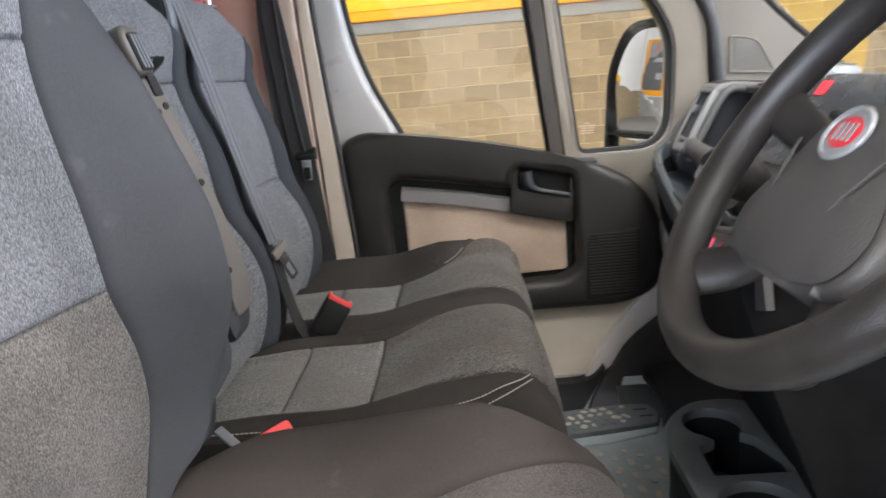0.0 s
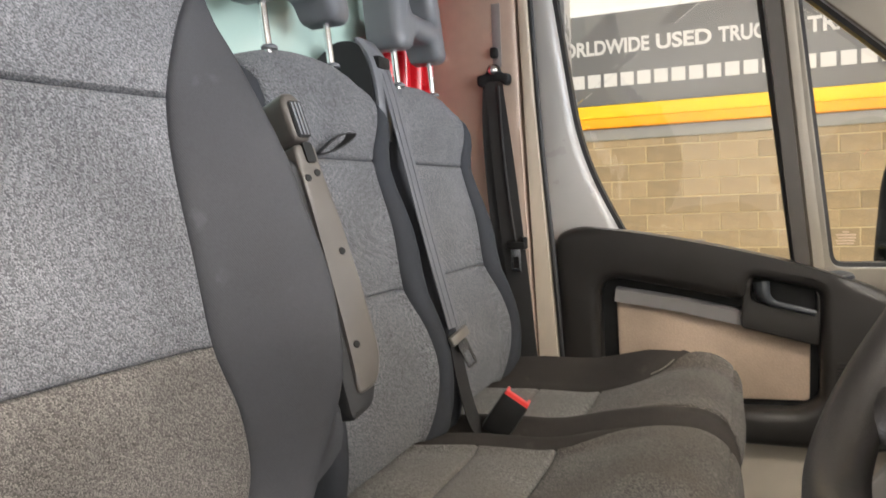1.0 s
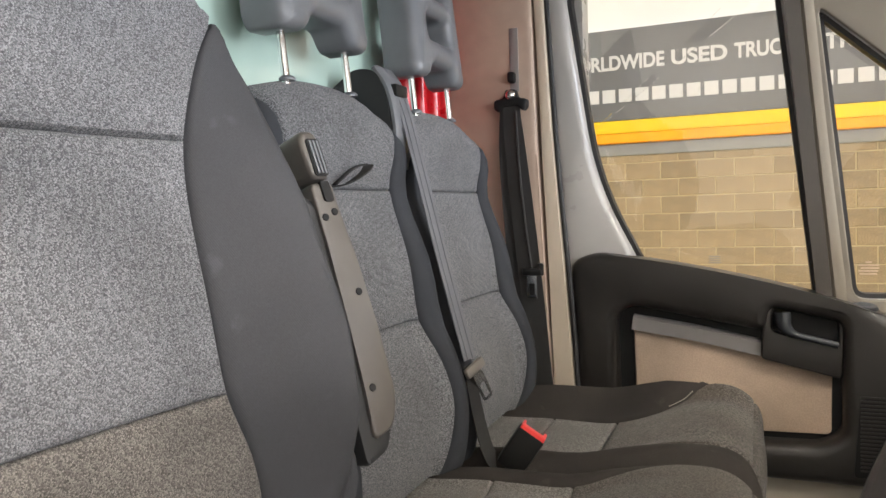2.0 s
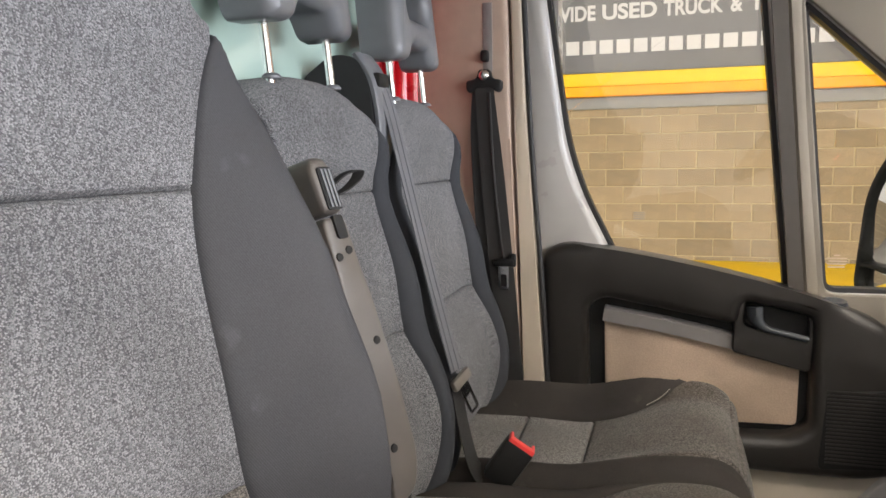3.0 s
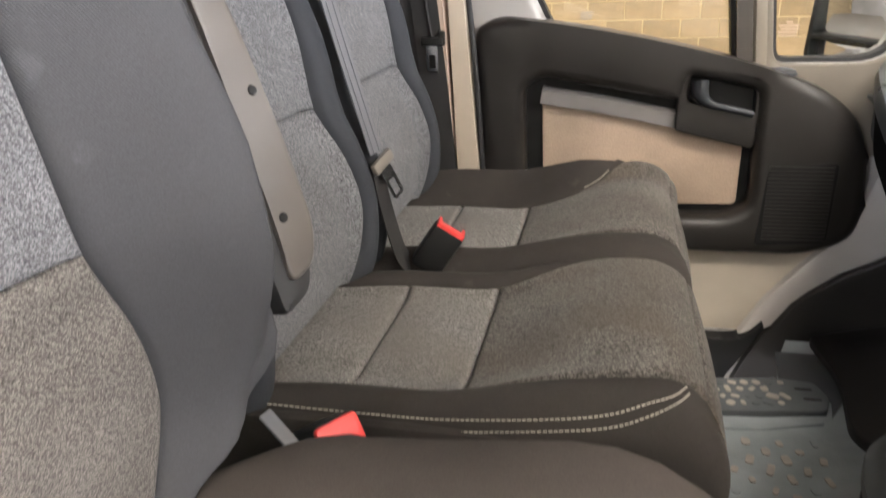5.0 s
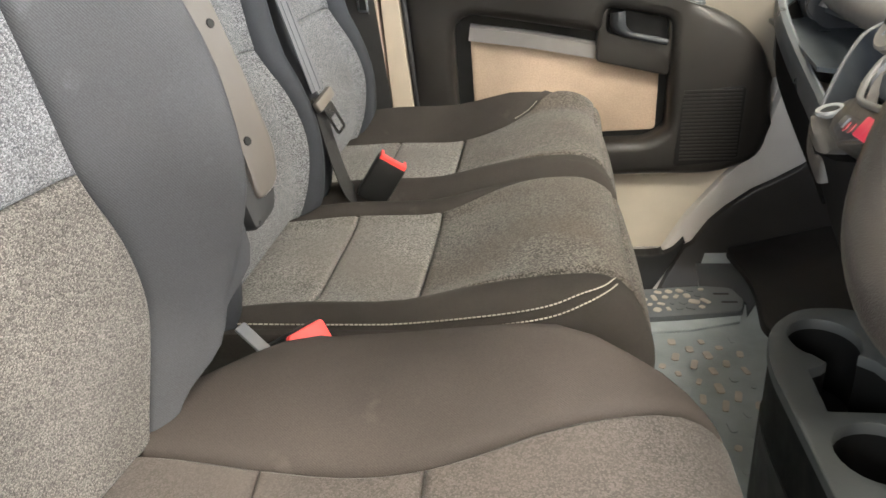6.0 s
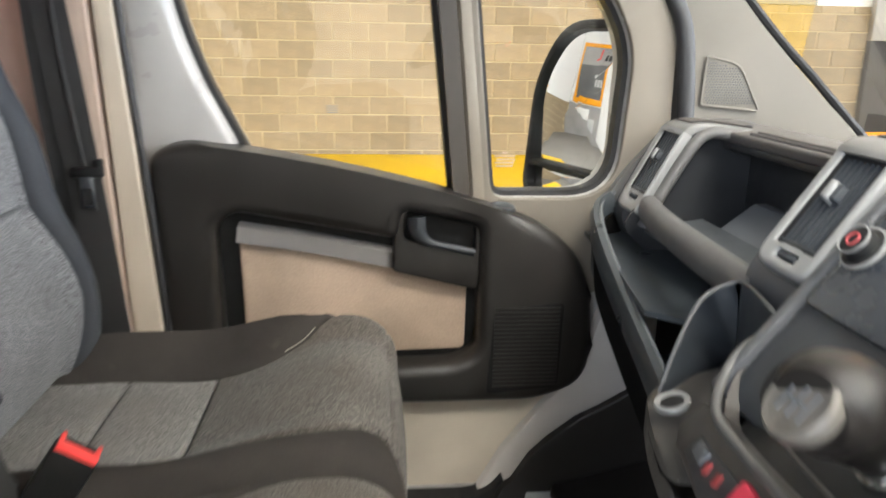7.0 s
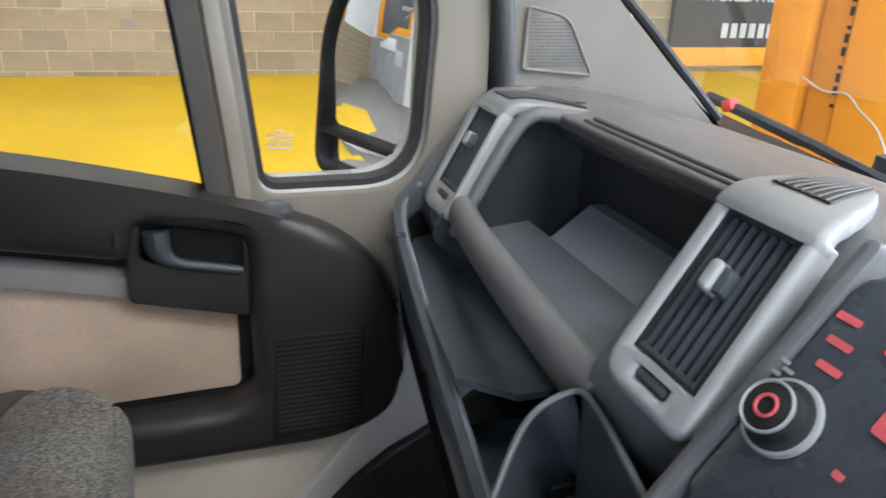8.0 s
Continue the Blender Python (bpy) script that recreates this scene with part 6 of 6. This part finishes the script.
hub = rounded([(-0.060, -0.118), (0.060, -0.118), (0.098, -0.106), (0.113, -0.072), (0.084, -0.017), (0.076, 0.018), (0.042, 0.042), (-0.042, 0.042), (-0.076, 0.018), (-0.084, -0.017), (-0.113, -0.072), (-0.098, -0.106)], [0.02, 0.02, 0.03, 0.03, 0.03, 0.03, 0.03, 0.03, 0.03, 0.03, 0.03, 0.03], 5)
hp = part("hub", prism(hub, wheel_at, -0.06, -0.006, 0.010, seg=4), "hub_skin", sw, "dark airbag cover")
crown = bmesh.new()
rings = [[crown.verts.new(wheel_at(p[0] * k, -0.04 + (p[1] + 0.04) * k, -0.007 + 0.016 * (1 - k ** 3))) for p in hub] for k in (0.93, 0.86, 0.72, 0.5, 0.25)]
for r0, r1 in zip(rings[:-1], rings[1:]):
    for i in range(len(r0)):
        j = (i + 1) % len(r0)
        crown.faces.new((r0[i], r0[j], r1[j], r1[i]))
crown.faces.new(rings[-1])
part("crown", crown, "hub_skin", hp, "softly domed airbag cover")
for sgn in (-1, 1):
    part("crease", sweep([wheel_at(sgn * 0.072, -0.005, 0.005), wheel_at(sgn * 0.055, -0.045, 0.007), wheel_at(sgn * 0.040, -0.085, 0.003)], circle(0.0014, 6)), "hub_skin", hp)
for sgn in (-1, 1):
    ln = curve_points([wheel_at(sgn * 0.060, -0.085, -0.034), wheel_at(sgn * 0.09, -0.123, -0.030), wheel_at(sgn * 0.120, -0.158, -0.006)], 6)
    part("spoke", sweep(ln, lambda t: circle(0.017, 14, 1.15 + 0.4 * t, 0.85), up=tuple(en)), "wheel_skin", sw, "thick lower spoke")
    ln = curve_points([wheel_at(sgn * 0.06, 0.0, -0.034), wheel_at(sgn * 0.13, 0.012, -0.034), wheel_at(sgn * 0.192, 0.03, -0.008)], 6)
    part("spoke", sweep(ln, lambda t: circle(0.015, 14, 1.1 + 0.4 * t, 0.7), up=tuple(en)), "wheel_skin", sw, "thick upper spoke")
oval = lambda u, v, d: wheel_at(u * 1.12, 0.004 + v, d)  # noqa: E731
ring = [oval(0.0245 * math.cos(a), 0.0215 * math.sin(a), 0.0085) for a in (2 * math.pi * i / 32 for i in range(32))]
part("badge", sweep(ring, circle(0.0026, 8), up=tuple(en), closed=True), "silver_plastic", hp, "oval silver badge ring")
disc = [(0.022 * math.cos(a), 0.019 * math.sin(a)) for a in (2 * math.pi * i / 32 for i in range(32))]
part("badge_disc", prism(disc, oval, 0.004, 0.0095, 0.001), "silver_plastic", hp, "silver badge disc")
part("badge_field", prism([(u * 0.84, v * 0.74) for u, v in disc], oval, 0.0095, 0.0105, 0.0004), "badge_red", hp, "red badge field")
for k in range(4):
    part("badge_bar", prism([(-0.0125 + 0.0066 * k, -0.0075), (-0.0088 + 0.0066 * k, -0.0075), (-0.0078 + 0.0066 * k, 0.0075), (-0.0115 + 0.0066 * k, 0.0075)], oval, 0.0105, 0.0112), "silver_plastic", hp, smooth=False)
part("column", sweep([wheel_at(0, 0, -0.05), wheel_at(0, 0, -0.28)], circle(0.05, 20)), "black_plastic", sw, "black steering column")
for u, nm in ((0.13, "stalk"), (-0.13, "stalk")):
    part(nm, sweep([wheel_at(u * 0.3, 0.02, -0.06), wheel_at(u, 0.04, -0.055), wheel_at(u * 1.25, 0.045, -0.05)], circle(0.009, 10), up=tuple(en)), "black_plastic", sw, "black column stalk")

# ---- worn patches and fittings on the floor ----
rng = random.Random(7)
step = solo("floor_step", prism(rounded([(0.30, 0.522), (0.345, 0.531), (0.451, 0.546), (0.563, 0.564), (0.578, 0.61), (0.562, 0.665), (0.497, 0.674), (0.366, 0.652), (0.30, 0.642)], 0.012, 3), lambda u, v, d: Vector((u, v, FLOOR + d)), 0.0, 0.014, 0.004), "mat_dark", "raised edge step of the floor mat, pale worn treads", "floor mat", kind="structure")
# rubber panel coloured darker than the mat to carry the footwell's shade
solo("footwell_mat", prism([(0.572, 0.560), (0.606, 0.62), (0.610, 0.70), (0.594, 0.80), (0.515, 0.80), (0.500, 0.680), (0.566, 0.669), (0.582, 0.61)], lambda u, v, d: Vector((u, v, FLOOR + d)), 0.0, 0.005, 0.002), "tray_grey", "rubber panel beside the step, footwell shade in its dark blue-grey", "floor mat", kind="structure")
solo("mat_ramp", prism([(0.28, 0.482), (0.343, 0.490), (0.445, 0.502), (0.552, 0.535), (0.56, 0.560), (0.451, 0.540), (0.345, 0.526), (0.28, 0.517)], lambda u, v, d: Vector((u, v, FLOOR + d)), 0.0, 0.006, 0.002), "floor_mat", "smooth band of the floor mat", "floor mat", kind="structure")


def lug(x, y, z, w, l, turn, material, owner):
    o = rounded([(-w, -l), (w, -l), (w, l), (-w, l)], w * 0.9, 4)
    c, s_ = math.cos(turn), math.sin(turn)
    part("tread_lug", prism([(x + a * c - b * s_, y + a * s_ + b * c) for a, b in o], lambda u, v, d: Vector((u, v, z + d)), 0.0, 0.0018, 0.0006), material, owner, smooth=False)


for i in range(8):
    for j in range(14):
        x = 0.315 + 0.030 * i + rng.uniform(-0.003, 0.003)
        y = -0.20 + 0.052 * j + (0.026 if i % 2 else 0.0) + rng.uniform(-0.003, 0.003) + 0.12 * (x - 0.315)
        if y > 0.475 or math.hypot(x - 0.353, y - 0.455) < 0.035:
            continue
        worn = rng.random() < 0.42 + 0.5 * math.exp(-((x - 0.46) ** 2 + (y - 0.43) ** 2) / 0.003)
        lug(x, y, FLOOR, rng.uniform(0.0045, 0.0078), rng.uniform(0.007, 0.016), rng.uniform(-0.35, 0.35), "worn_paint" if worn else "floor_mat", floor)
for i in range(8):
    for j in range(4):
        x, y = 0.325 + 0.023 * i + (0.011 if j % 2 else 0.0), 0.556 + 0.025 * j + 0.14 * (0.023 * i)
        if y > 0.655 or x > 0.50:
            continue
        lug(x, y, FLOOR + 0.014, rng.uniform(0.0040, 0.0085), rng.uniform(0.005, 0.0125), rng.choice((0.7, -0.6, 1.2, 0.2)), "worn_paint" if rng.random() < 0.6 else "mat_dark", step)
for x, y in ((0.535, 0.635), (0.545, 0.60)):
    part("mat_slot", prism(rounded([(x - 0.016, y - 0.003), (x + 0.016, y - 0.003), (x + 0.016, y + 0.003), (x - 0.016, y + 0.003)], 0.002, 3), lambda u, v, d: Vector((u, v, FLOOR + 0.014 + d)), 0.0, 0.0008), "rubber", step, smooth=False)
solo("floor_bolt", lathe([(0.018, 0.0), (0.018, 0.004), (0.013, 0.006), (0.008, 0.003), (0.0, 0.003)], (0.353, 0.455, FLOOR), (0, 0, 1), 20), "strip_grey", "grey round floor fixing", "bolt", loc=(0.353, 0.455, FLOOR))

# ---- wiper ----
wip = thing("wiper", (1.33, 0.8, 0.70), "black windscreen wiper resting at the foot of the screen", "wiper")
blade = [Vector((1.33, 1.10, 0.748)), Vector((1.335, 1.04, 0.741)), Vector((1.335, 0.814, 0.716)), Vector((1.34, 0.674, 0.694)), Vector((1.345, 0.40, 0.66))]
part("blade", sweep(blade, [(-0.006, -0.010), (0.006, -0.010), (0.009, 0.003), (0.003, 0.009), (-0.005, 0.008), (-0.009, 0.0)]), "dash_dark", wip, "dark grey wiper blade")
part("arm", sweep([Vector((1.36, 0.72, 0.716)), Vector((1.36, 0.60, 0.700)), Vector((1.36, 0.40, 0.68))], [(-0.010, -0.012), (0.010, -0.012), (0.010, 0.012), (-0.010, 0.012)]), "dash_dark", wip, "flat dark wiper arm")
part("tab", newbox(-0.010, 0.010, -0.013, 0.013, -0.010, 0.011, 0.002, m=pose(1.33, 1.035, 0.742, -25, 0, 0)), "red_plastic", wip, "small red tab")
solo("scuttle", prism([(-0.9, 0.60), (1.06, 0.60), (1.06, 0.738), (0.776, 0.712), (0.6, 0.703), (-0.9, 0.70)], lambda u, v, d: Vector((1.206 + d, u, v)), 0.0, 0.09, 0.004), "black_plastic", "black scuttle panel below the windscreen", "panel", kind="structure")

# ---- far blocks of the wall, seen in the mirror ----
bm = bmesh.new()
for row in range(10):
    z = 1.635 - 0.225 * (row + 0.5)
    for k in range(-27, -5):
        x = k * 0.45 + (0.225 if row % 2 else 0.0)
        if x < -2.7:
            box(bm, x - 0.218, x + 0.218, WALL, WALL + 0.03, max(z - 0.1055, GROUND), min(z + 0.1055, 1.505))
tagged(part("far_blocks", bm, "block", wall, smooth=False), kind="stuff")

# ---- blocks of the wall, one by one ----
BL, BH = 0.45, 0.225


def block_shape(low, high):
    bm = newbox(-0.218, 0.218, 0.0, 0.03, low, high, 0.006, 1)
    me = bpy.data.meshes.new("block")
    bm.to_mesh(me)
    bm.free()
    me.materials.append(MATS["block"])
    return me


whole, top_cut, foot_cut = block_shape(-0.1055, 0.1055), block_shape(-0.1055, -0.0175), block_shape(0.0535, 0.1055)
rng = random.Random(11)
for row in range(10):
    z = 1.635 - BH * (row + 0.5)
    for k in range(-6, 25):
        x = k * BL + (BL / 2 if row % 2 else 0.0)
        if x < -2.7 or x > 10.6:
            continue
        b = new("block", top_cut if row == 0 else foot_cut if row == 9 else whole)
        b.parent = wall
        b.location = Vector((x + rng.uniform(-0.003, 0.003), WALL + rng.uniform(-0.002, 0.003), z + rng.uniform(-0.002, 0.002))) - Vector((0, WALL, GROUND))
